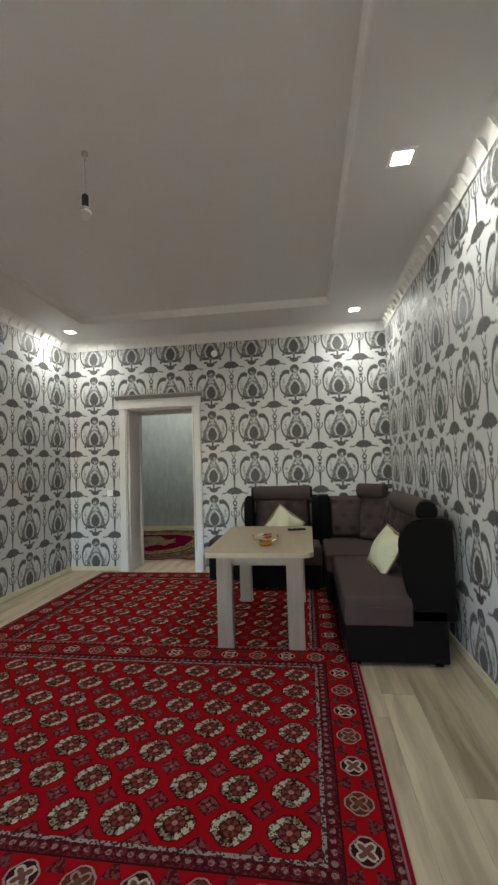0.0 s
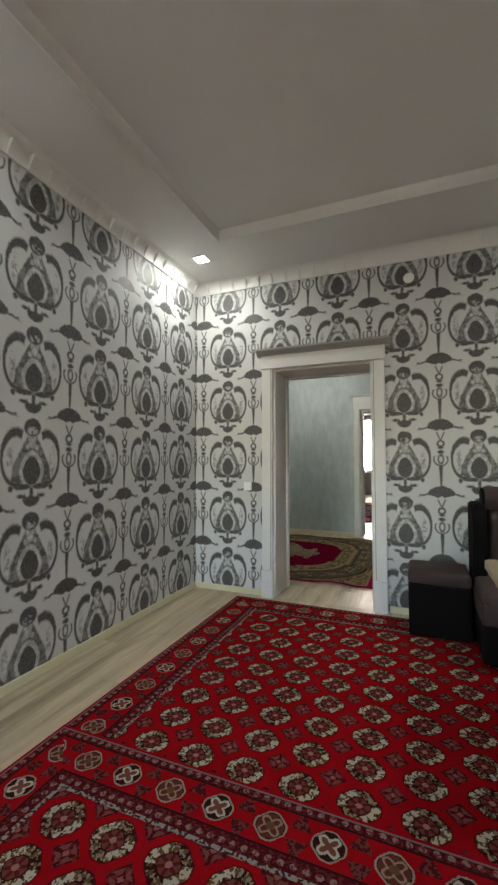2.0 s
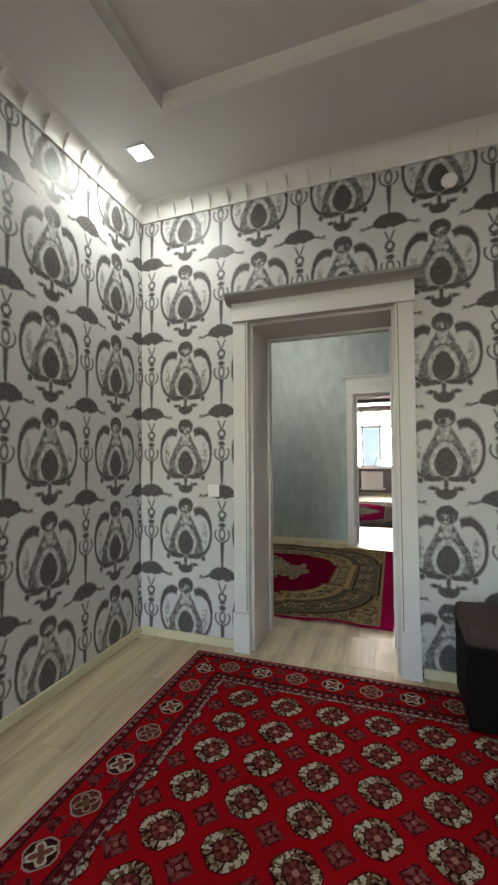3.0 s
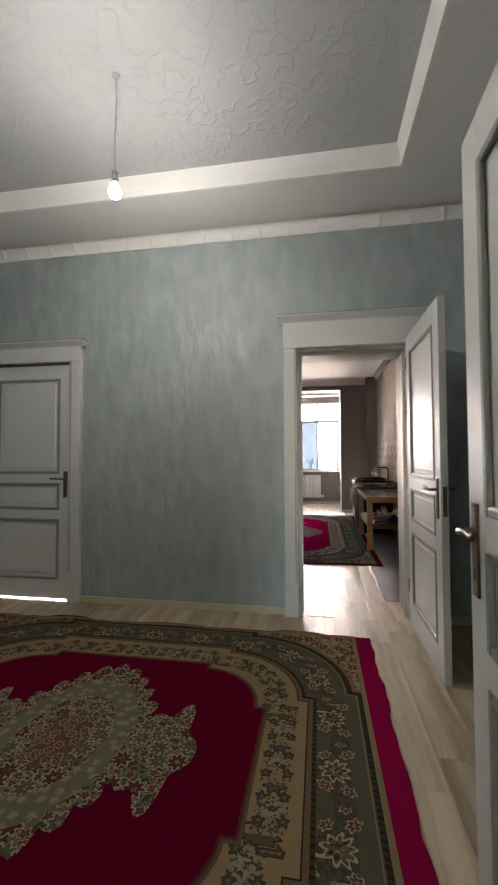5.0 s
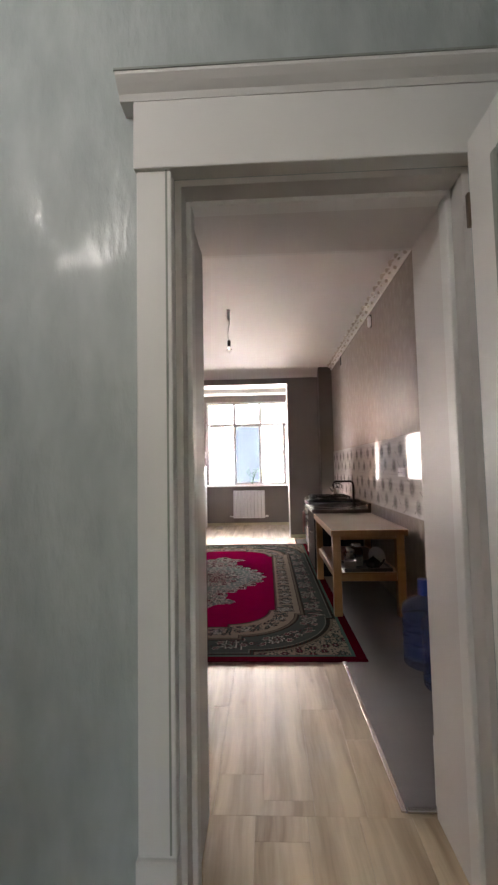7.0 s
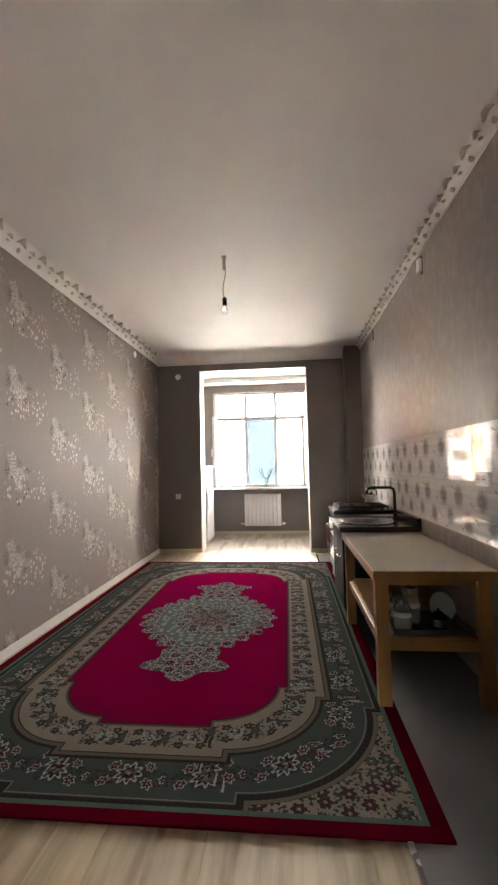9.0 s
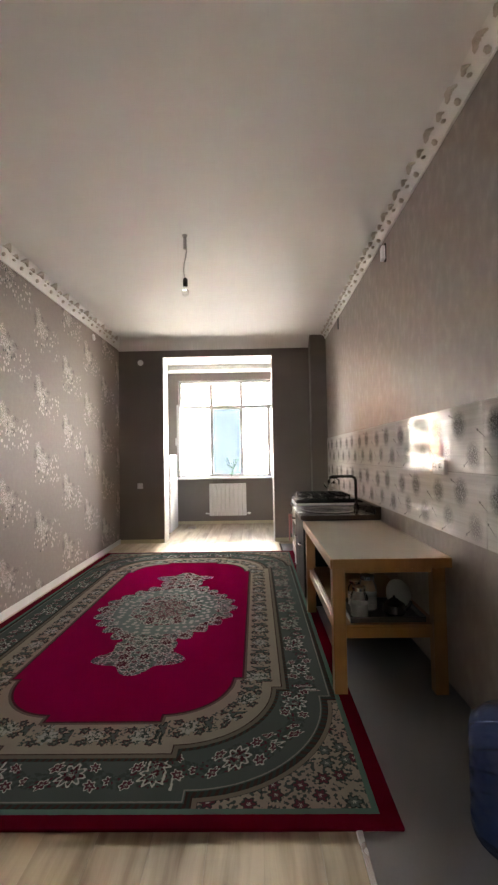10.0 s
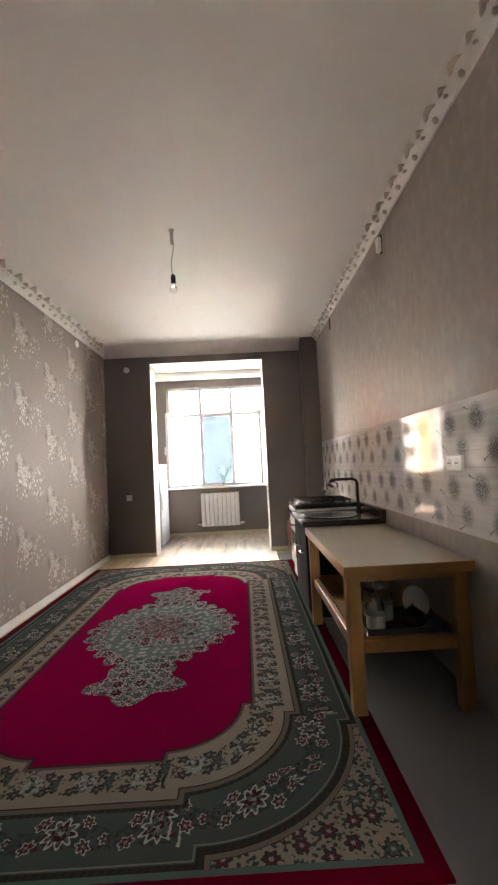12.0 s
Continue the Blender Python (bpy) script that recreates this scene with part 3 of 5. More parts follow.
def extrude(profile, axis, a, b):
    """A closed outline (two coordinates) drawn along x or y from a to b."""
    bm = bmesh.new()
    put = (lambda p, t: (t, p[0], p[1])) if axis == "x" else (lambda p, t: (p[0], t, p[1]))
    if axis == "z":
        put = lambda p, t: (p[0], p[1], t)
    v0, v1 = [bm.verts.new(put(p, a)) for p in profile], [bm.verts.new(put(p, b)) for p in profile]
    n = len(profile)
    for i in range(n):
        bm.faces.new((v0[i], v0[(i + 1) % n], v1[(i + 1) % n], v1[i]))
    bm.faces.new(v0[::-1])
    bm.faces.new(v1)
    bmesh.ops.recalc_face_normals(bm, faces=bm.faces)
    return bm


def make(name, bm, mat, smooth=False):
    bmesh.ops.recalc_face_normals(bm, faces=bm.faces)
    me = bpy.data.meshes.new(name)
    bm.to_mesh(me)
    bm.free()
    me.materials.append(mat)
    if smooth:
        me.polygons.foreach_set("use_smooth", [True] * len(me.polygons))
        me.set_sharp_from_angle(angle=radians(40))
    return new(name, me)


def part(name, bm, material, parent, label="", smooth=False):
    ob = make(name, bm, material, smooth)
    ob.parent = parent
    if label:
        tagged(ob, label)
    return ob


def thing(name, m, label, category, group=""):
    ob = new(name)
    ob.empty_display_size = 0.1
    ob.matrix_basis = m
    return tagged(ob, label, category, group)


def struct(name, bm, mat, label="", smooth=False):
    ob = make(name, bm, mat, smooth)
    return tagged(ob, label, "", "", "structure")


# ---- the plan ----
R1 = (-2.885, 1.44, -2.5, 5.50)      # sitting room: x0, x1, y0, y1
HALL = (-4.85, -0.29, 5.93, 9.07)
KIT = (-3.36, -0.16, 9.49, 15.55)
BAL = (-3.42, -0.75, 15.85, 17.27)
D1 = (-2.03, -1.10, 2.19)            # door openings: x0, x1, top
D2 = (-1.655, -0.77, 2.19)
D3 = (-4.60, -3.705, 2.17)
TOP = 3.60

# sitting room walls
struct("wall_sitting_west", boxes((R1[0] - 0.2, R1[0], R1[2] - 0.2, R1[3], 0, TOP)), WALL_Y, "white wallpaper with dark grey damask medallions")
struct("wall_sitting_east", boxes((R1[1], R1[1] + 0.2, R1[2] - 0.2, R1[3], 0, TOP)), WALL_Y, "white wallpaper with dark grey damask medallions")
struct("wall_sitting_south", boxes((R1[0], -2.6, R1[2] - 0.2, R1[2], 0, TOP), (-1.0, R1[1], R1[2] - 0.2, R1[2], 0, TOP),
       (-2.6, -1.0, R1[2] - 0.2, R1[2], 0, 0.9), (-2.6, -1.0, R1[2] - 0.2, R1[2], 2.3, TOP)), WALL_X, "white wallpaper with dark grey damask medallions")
MID = 5.72
struct("wall_sitting_north", boxes((-5.05, D1[0], R1[3], MID, 0, TOP), (D1[1], R1[1] + 0.2, R1[3], MID, 0, TOP), (D1[0], D1[1], R1[3], MID, D1[2], TOP)),
       WALL_X, "white wallpaper with dark grey damask medallions")
# hall walls
struct("wall_hall_south", boxes((-5.05, D1[0], MID, HALL[2], 0, TOP), (D1[1], 0.0, MID, HALL[2], 0, TOP), (D1[0], D1[1], MID, HALL[2], D1[2], TOP)), HALLW, "grey-green silk plaster wall")
struct("wall_hall_east", boxes((HALL[1], HALL[1] + 0.2, HALL[2], HALL[3], 0, TOP)), HALLW, "grey-green silk plaster wall")
struct("wall_hall_west", boxes((HALL[0] - 0.2, HALL[0], HALL[2], HALL[3], 0, TOP)), HALLW, "grey-green silk plaster wall")
MID2 = 9.28
struct("wall_hall_north", boxes((-5.05, D3[0], HALL[3], MID2, 0, TOP), (D3[1], D2[0], HALL[3], MID2, 0, TOP), (D2[1], 0.1, HALL[3], MID2, 0, TOP),
       (D3[0], D3[1], HALL[3], MID2, D3[2], TOP), (D2[0], D2[1], HALL[3], MID2, D2[2], TOP)), HALLW, "grey-green silk plaster wall")
# kitchen walls
struct("wall_kitchen_south", boxes((-3.7, D2[0], MID2, KIT[2], 0, TOP), (D2[1], 0.1, MID2, KIT[2], 0, TOP), (D2[0], D2[1], MID2, KIT[2], D2[2], TOP)), KRIGHT, "taupe plaster wall")
struct("wall_kitchen_west", boxes((KIT[0] - 0.25, KIT[0], KIT[2], KIT[3], 0, TOP)), KLEFT, "taupe wallpaper with pale flower bunches")
struct("wall_kitchen_east", boxes((KIT[1], KIT[1] + 0.25, KIT[2], KIT[3] + 0.3, 0, TOP)), KRIGHT, "taupe silk plaster wall")
OX0, OX1, OZ = -2.675, -0.965, 2.885
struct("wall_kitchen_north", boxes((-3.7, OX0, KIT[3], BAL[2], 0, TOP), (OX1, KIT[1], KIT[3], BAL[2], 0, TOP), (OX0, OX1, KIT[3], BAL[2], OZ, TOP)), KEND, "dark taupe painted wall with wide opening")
struct("wall_opening_lining", boxes((OX0, OX0 + 0.012, KIT[3] + 0.004, BAL[2], 0, OZ - 0.012), (OX1 - 0.012, OX1, KIT[3] + 0.004, BAL[2], 0, OZ - 0.012), (OX0, OX1, KIT[3] + 0.004, BAL[2], OZ - 0.012, OZ)), WHITE, "white painted opening lining")
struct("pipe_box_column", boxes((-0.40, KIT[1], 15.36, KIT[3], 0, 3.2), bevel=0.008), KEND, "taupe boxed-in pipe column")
WX0, WX1, WZ0, WZ1 = -2.76, -0.87, 0.915, 2.83
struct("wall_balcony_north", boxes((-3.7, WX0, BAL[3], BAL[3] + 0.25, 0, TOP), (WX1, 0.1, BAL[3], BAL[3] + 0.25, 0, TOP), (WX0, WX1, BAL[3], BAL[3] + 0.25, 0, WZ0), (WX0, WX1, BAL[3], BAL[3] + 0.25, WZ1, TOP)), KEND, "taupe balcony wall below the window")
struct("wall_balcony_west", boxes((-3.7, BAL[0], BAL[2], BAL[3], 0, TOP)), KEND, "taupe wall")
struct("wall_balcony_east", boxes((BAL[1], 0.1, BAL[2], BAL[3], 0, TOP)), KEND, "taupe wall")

# ceilings: soffits round raised trays
def soffit(name, r, tray, z, ztray, mat, tmat, label):
    x0, x1, y0, y1 = r
    a0, a1, b0, b1 = tray
    struct(name, boxes((x0, a0, y0, y1, z, z + 0.05), (a1, x1, y0, y1, z, z + 0.05), (a0, a1, y0, b0, z, z + 0.05), (a0, a1, b1, y1, z, z + 0.05)), mat, label)
    struct(name + "_tray", boxes((a0 - 0.05, a1 + 0.05, b0 - 0.05, b1 + 0.05, ztray, ztray + 0.05)), tmat, label)
soffit("ceiling_sitting", R1, (-2.285, 0.715, -1.7, 4.79), 3.165, 3.245, CEIL, CEIL, "grey-white painted tray ceiling")
soffit("ceiling_hall", HALL, (-4.25, -0.89, 6.50, 8.525), 3.275, 3.415, CEIL, MOLD, "white ceiling with molded relief sheet in tray")
struct("ceiling_kitchen", boxes((KIT[0], KIT[1], KIT[2], KIT[3], 3.13, 3.19)), CEIL, "off-white painted ceiling")
struct("ceiling_balcony", boxes((BAL[0], BAL[1], BAL[2], BAL[3], 3.06, 3.12)), WHITE, "white balcony ceiling")


def rim(name, tray, z0, z1, t, mat, label):
    """Moulding on the upright faces of a ceiling tray."""
    a0, a1, b0, b1 = tray
    bm = bmesh.new()
    for prof, axis, s, e in (([(b1, z0), (b1, z1), (b1 - t, z1), (b1 - t * 0.55, (z0 + z1) / 2), (b1 - t * 0.4, z0)], "x", a0, a1),
                             ([(b0, z0), (b0, z1), (b0 + t, z1), (b0 + t * 0.55, (z0 + z1) / 2), (b0 + t * 0.4, z0)], "x", a0, a1),
                             ([(a0, z0), (a0, z1), (a0 + t, z1), (a0 + t * 0.55, (z0 + z1) / 2), (a0 + t * 0.4, z0)], "y", b0, b1),
                             ([(a1, z0), (a1, z1), (a1 - t, z1), (a1 - t * 0.55, (z0 + z1) / 2), (a1 - t * 0.4, z0)], "y", b0, b1)):
        tmp = extrude(prof, axis, s, e)
        me = bpy.data.meshes.new("tmp")
        tmp.to_mesh(me)
        tmp.free()
        bm.from_mesh(me)
        bpy.data.meshes.remove(me)
    struct(name, bm, mat, label)
rim("trim_sitting_tray", (-2.285, 0.715, -1.7, 4.79), 3.160, 3.245, 0.03, CORN, "white moulding along the ceiling tray")
rim("trim_hall_tray", (-4.25, -0.89, 6.50, 8.525), 3.271, 3.415, 0.05, CORN, "wide white moulding along the ceiling tray")


def cove(name, r, z0, z1, d, mat, label, sides="nsew"):
    """Curved cornice where walls meet the ceiling."""
    x0, x1, y0, y1 = r
    arc = [(d * (1 - math.cos(a)), (z1 - z0) * math.sin(a)) for a in [i * math.pi / 12 for i in range(7)]]
    arc = [(0.014 + p * 0.9, z0 + q) for p, q in arc]
    prof = [(0, z0), *arc, (d, z1 + 0.001), (0, z1 + 0.001)]
    bm = bmesh.new()
    for s in sides:
        if s in "ns":
            pr = [((y1 - p) if s == "n" else (y0 + p), q) for p, q in prof]
            tmp = extrude(pr, "x", x0, x1)
        else:
            pr = [((x1 - p) if s == "e" else (x0 + p), q) for p, q in prof]
            tmp = extrude(pr, "y", y0, y1)
        me = bpy.data.meshes.new("tmp")
        tmp.to_mesh(me)
        tmp.free()
        bm.from_mesh(me)
        bpy.data.meshes.remove(me)
    ob = struct(name, bm, mat, label, True)
    return ob
cornice_r = cove("cornice_sitting", R1, 3.04, 3.167, 0.09, CORN, "white ornamental plaster cornice")
cornice_h = cove("cornice_hall", HALL, 3.165, 3.252, 0.065, CORN, "white ribbed plaster cornice")
cornice_k = cove("cornice_kitchen", KIT, 3.00, 3.132, 0.10, CORN, "white plaster cornice with shell ornaments", "w")
cove("cornice_kitchen_east", KIT, 3.062, 3.132, 0.10, CORN, "white plaster cornice with shell ornaments", "e")
cove("cornice_kitchen_end", KIT, 2.985, 3.132, 0.26, CEIL, "plain white cove above the opening", "ns")

# floors
def base_floor(name, r, label):
    return struct(name, boxes((r[0], r[1], r[2], r[3], -0.12, -0.010)), SUB, label)
floor_r = base_floor("floor_sitting", (R1[0], R1[1], R1[2], HALL[2] - 0.2), "pale oak laminate floor")
floor_h = base_floor("floor_hall", (HALL[0], HALL[1], HALL[2] - 0.2, HALL[3]), "pale oak laminate floor")
floor_k = base_floor("floor_kitchen", (KIT[0], 0.1, HALL[3], BAL[3]), "pale oak laminate floor")
struct("floor_linoleum", boxes((-0.90, KIT[1], KIT[2] + 0.02, 15.36, 0.0, 0.006)), LINO, "dark grey linoleum strip along the kitchen units")
struct("trim_floor_edge", boxes((-0.915, -0.893, KIT[2] + 0.02, 15.36, 0.0, 0.011), (-0.893, -0.75, KIT[2] + 0.016, KIT[2] + 0.036, 0.0, 0.011), bevel=0.003), STEEL, "bright aluminium floor edge strip")

# baseboards
def baseboard(name, dims, mat=BASEB):
    struct(name, boxes(*dims, bevel=0.004), mat, "pale narrow baseboard")
T, H = 0.014, 0.058
baseboard("baseboard_sitting", [(R1[0], R1[0] + T, R1[2], R1[3] - T, 0, H), (R1[1] - T, R1[1], R1[2], R1[3] - T, 0, H), (R1[0], -2.118, R1[3] - T, R1[3], 0, H), (-0.98, R1[1], R1[3] - T, R1[3], 0, H)])
baseboard("baseboard_hall", [(-3.60, -1.765, HALL[3] - T, HALL[3], 0, H), (HALL[1] - T, HALL[1], HALL[2], HALL[3] - T, 0, H), (-0.66, HALL[1] - T, HALL[3] - T, HALL[3], 0, H), (HALL[0], HALL[0] + T, HALL[2], HALL[3] - T, 0, H), (HALL[0], D1[0] - 0.1, HALL[2], HALL[2] + T, 0, H)])
baseboard("baseboard_kitchen", [(KIT[0], KIT[0] + T, KIT[2], KIT[3] - T, 0, 0.07)], WHITE)
baseboard("baseboard_kitchen_end", [(KIT[0], OX0, KIT[3] - T, KIT[3], 0, H), (OX1, -0.40, KIT[3] - T, KIT[3], 0, H), (BAL[0], BAL[1], BAL[3] - T, BAL[3], 0, H)])


# ---- door surrounds and leaves ----
def surround(name, x0, x1, top, yw, out, label, head=0.13, capm=None):
    """Casing on a wall face at yw; out is -1 when it faces south."""
    th = thing(name, pose(0, 0, 0), label, "door frame")
    th["kind"] = "structure"
    w, t = 0.105, 0.045
    ya, yb = sorted((yw, yw + out * t))
    yc, yd = sorted((yw, yw + out * (t + 0.012)))
    for xa, xb in ((x0 - w, x0), (x1, x1 + w)):
        bm = boxes((xa, xb, ya, yb, 0.26, top), bevel=0.004)
        f0 = yb if out > 0 else ya
        part("upright", bm, TRIMW, th)
        part("plinth_block", boxes((xa - 0.004, xb + 0.004, yc, yd, 0, 0.26), bevel=0.004), TRIMW, th)
        inner = xb if xa < x0 else xa
        s = -1 if xa < x0 else 1
        part("groove", boxes((*sorted((inner + s * 0.012, inner + s * 0.018)), *sorted((f0, f0 + out * 0.002)), 0.27, top)), GROOVE, th, "grey-green groove line")
    part("lintel", boxes((x0 - w - 0.006, x1 + w + 0.006, yc, yd, top, top + head), bevel=0.004), TRIMW, th)
    prof = [(0, 0.13), (out * 0.058, 0.13), (out * 0.066, 0.145), (out * 0.085, 0.16), (out * 0.10, 0.175), (out * 0.10, 0.185), (0, 0.185)]
    part("cap", extrude([(yw + p, top + head - 0.13 + q) for p, q in prof], "x", x0 - w - 0.045, x1 + w + 0.045), capm or TRIMW, th)
    part("cap_line", boxes((x0 - w - 0.048, x1 + w + 0.048, *sorted((yw, yw + out * 0.103)), top + head + 0.055, top + head + 0.062)), GROOVE, th, "grey-green edge line")
    return th


def lining(name, x0, x1, top, y0, y1, stop_y):
    th = thing(name, pose(0, 0, 0), "pale laminated door lining with stop", "door frame")
    th["kind"] = "structure"
    part("jamb", boxes((x0, x0 + 0.02, y0, y1, 0, top)), REVEAL, th)
    part("jamb", boxes((x1 - 0.02, x1, y0, y1, 0, top)), REVEAL, th)
    part("head", boxes((x0 + 0.02, x1 - 0.02, y0, y1, top - 0.02, top)), REVEAL, th)
    part("stop", boxes((x0 + 0.02, x0 + 0.038, stop_y, stop_y + 0.06, 0, top - 0.02), bevel=0.004), TRIMW, th)
    part("stop", boxes((x1 - 0.038, x1 - 0.02, stop_y, stop_y + 0.06, 0, top - 0.02), bevel=0.004), TRIMW, th)
    part("stop", boxes((x0 + 0.038, x1 - 0.038, stop_y, stop_y + 0.06, top - 0.038, top - 0.02), bevel=0.004), TRIMW, th)
    return th


surround("door_frame_1", D1[0], D1[1], D1[2], R1[3], -1, "white lacquered door casing with grey cap", 0.125, CAPG)
surround("door_frame_1b", D1[0], D1[1], D1[2], HALL[2], 1, "white lacquered door casing")
L1 = lining("door_lining_1", D1[0], D1[1], D1[2], R1[3] + 0.001, HALL[2] - 0.001, 5.84)
part("strike_plate", boxes((D1[0] + 0.0195, D1[0] + 0.0215, 5.905, 5.925, 0.98, 1.10)), BRONZE, L1, "bronze strike plate")
surround("door_frame_2", D2[0], D2[1], D2[2], HALL[3], -1, "white lacquered door casing with grey-lined cap", 0.21)
surround("door_frame_2b", D2[0], D2[1], D2[2], KIT[2], 1, "white lacquered door casing")
lining("door_lining_2", D2[0], D2[1], D2[2], HALL[3] + 0.001, KIT[2] - 0.001, 9.14)
surround("door_frame_3", D3[0], D3[1], D3[2], HALL[3], -1, "white lacquered door casing with grey-lined cap")


def door_leaf(name, m, w, h, label, flip=1):
    """Panelled leaf; hinge at the origin, running to +x, both faces panelled. flip: side of the handle's lever."""
    th = thing(name, m, label, "door")
    th["kind"] = "structure"
    t, st = 0.042, 0.12
    rails = [(0.012, 0.19), (0.73, 0.82), (1.06, 1.15), (h - 0.13, h)]
    part("stile", boxes((0, st, -t / 2, t / 2, 0.012, h), bevel=0.003), TRIMW, th)
    part("stile", boxes((w - st, w, -t / 2, t / 2, 0.012, h), bevel=0.003), TRIMW, th)
    for a, b in rails:
        part("rail", boxes((st, w - st, -t / 2, t / 2, a, b)), TRIMW, th)
    for (a0, a1), (b0, b1) in zip(rails, rails[1:]):
        z0, z1 = a1, b0
        part("panel", boxes((st, w - st, -0.010, 0.010, z0, z1), (st + 0.05, w - st - 0.05, -0.017, 0.017, z0 + 0.05, z1 - 0.05), bevel=0.004), TRIMW, th)
        bm = bmesh.new()
        for s in (-1, 1):
            ya, yb = sorted((s * 0.009, s * (t / 2 + 0.006)))
            for d in ((st - 0.004, st + 0.022, ya, yb, z0 - 0.004, z1 + 0.004), (w - st - 0.022, w - st + 0.004, ya, yb, z0 - 0.004, z1 + 0.004),
                      (st + 0.022, w - st - 0.022, ya, yb, z0 - 0.004, z0 + 0.022), (st + 0.022, w - st - 0.022, ya, yb, z1 - 0.022, z1 + 0.004)):
                box(bm, *d, bevel=0.006)
        part("moulding", bm, GROOVE, th, "grey-green patinated moulding")


    for s in (-1, 1):
        y0 = s * t / 2
        pl = part("handle_plate", boxes((w - 0.075, w - 0.035, *sorted((y0, y0 + s * 0.008)), 0.93, 1.17), bevel=0.003), BRONZE, th, "aged bronze handle plate")
        part("lever", tube([(w - 0.055, y0, 1.10), (w - 0.055, y0 + s * 0.045, 1.10), (w - 0.075, y0 + s * 0.05, 1.10), (w - 0.12, y0 + s * 0.05, 1.107), (w - 0.165, y0 + s * 0.048, 1.10), (w - 0.18, y0 + s * 0.045, 1.11)], 0.0085), BRONZE, pl, "", True)
        part("keyhole", boxes((w - 0.059, w - 0.051, *sorted((y0 + s * 0.008, y0 + s * 0.0095)), 0.975, 1.0)), ENAM, pl)
    part("latch", boxes((w, w + 0.002, -0.011, 0.011, 0.95, 1.12)), BRONZE, th, "bronze latch plate on the edge")
    for z in (0.25, h - 0.25):
        part("hinge", boxes((-0.012, 0.004, -0.028, -0.012, z, z + 0.10), bevel=0.003), BRONZE, th)
    return th


door_leaf("door_2", pose(-0.775, 9.02, 0, 0, 0, -90), 0.875, 2.225, "white panelled door with grey mouldings, standing open")
door_leaf("door_1", pose(-1.07, 5.985, 0, 0, 0, 89), 0.875, 2.165, "white panelled door with grey mouldings, standing open")
door_leaf("door_3", pose(D3[0] + 0.005, 9.095, 0, 0, 0, 0), 0.885, 2.155, "white panelled door with grey mouldings, closed")
struct("wall_behind_door_3", boxes((D3[0], D3[1], 9.20, 9.27, 0, D3[2])), KEND, "dark wall behind the closed door")


# ---- soft furniture helpers ----
def cushion(x0, x1, y0, y1, z0, z1, r=0.04):
    bm = bmesh.new()
    box(bm, x0, x1, y0, y1, z0, z1, bevel=r, seg=4)
    return bm


def tufted(w, h, t, nx, nz):
    """Upright padded panel, back at y=0, face towards -y, with button dimples."""
    bm = bmesh.new()
    NX, NZ = 36, 28
    rows = []
    for j in range(NZ + 1):
        row = []
        for i in range(NX + 1):
            u, v = i / NX, j / NZ
            edge = min(1.0, min(u, 1 - u) * w / 0.05) ** 0.5 * min(1.0, min(v, 1 - v) * h / 0.05) ** 0.5
            dep = 0.0
            for k in range(nz):
                off = 0.5 if k % 2 else 0.0
                for c in range(nx):
                    du, dv = (u - (c + 0.5 + off * 0.9) / (nx + 0.5)) * w, (v - (k + 0.7) / (nz + 0.4)) * h
                    dep += 0.028 * math.exp(-(du * du + dv * dv) / 0.0011)
            row.append(bm.verts.new((u * w - w / 2, -(t * (0.35 + 0.65 * edge) - dep), v * h)))
        rows.append(row)
    for a, b in zip(rows, rows[1:]):
        for i in range(NX):
            bm.faces.new((a[i], a[i + 1], b[i + 1], b[i]))
    back = [bm.verts.new((x, 0, z)) for x, z in ((-w / 2, 0), (w / 2, 0), (w / 2, h), (-w / 2, h))]
    bm.faces.new(back[::-1])
    bm.faces.new([*rows[0], back[1], back[0]][::-1])
    bm.faces.new([*rows[-1], back[2], back[3]])
    bm.faces.new([r[0] for r in rows] + [back[3], back[0]])
    bm.faces.new(([r[-1] for r in rows] + [back[2], back[1]])[::-1])
    return bm


def roll(length, r=0.075):
    """Headrest roll along x, flattened below."""
    prof = [(r * 1.0 * math.cos(a), r * 1.15 * math.sin(a)) for a in [i * math.pi / 8 for i in range(16)]]
    return extrude([(y, z) for y, z in prof], "x", -length / 2, length / 2)


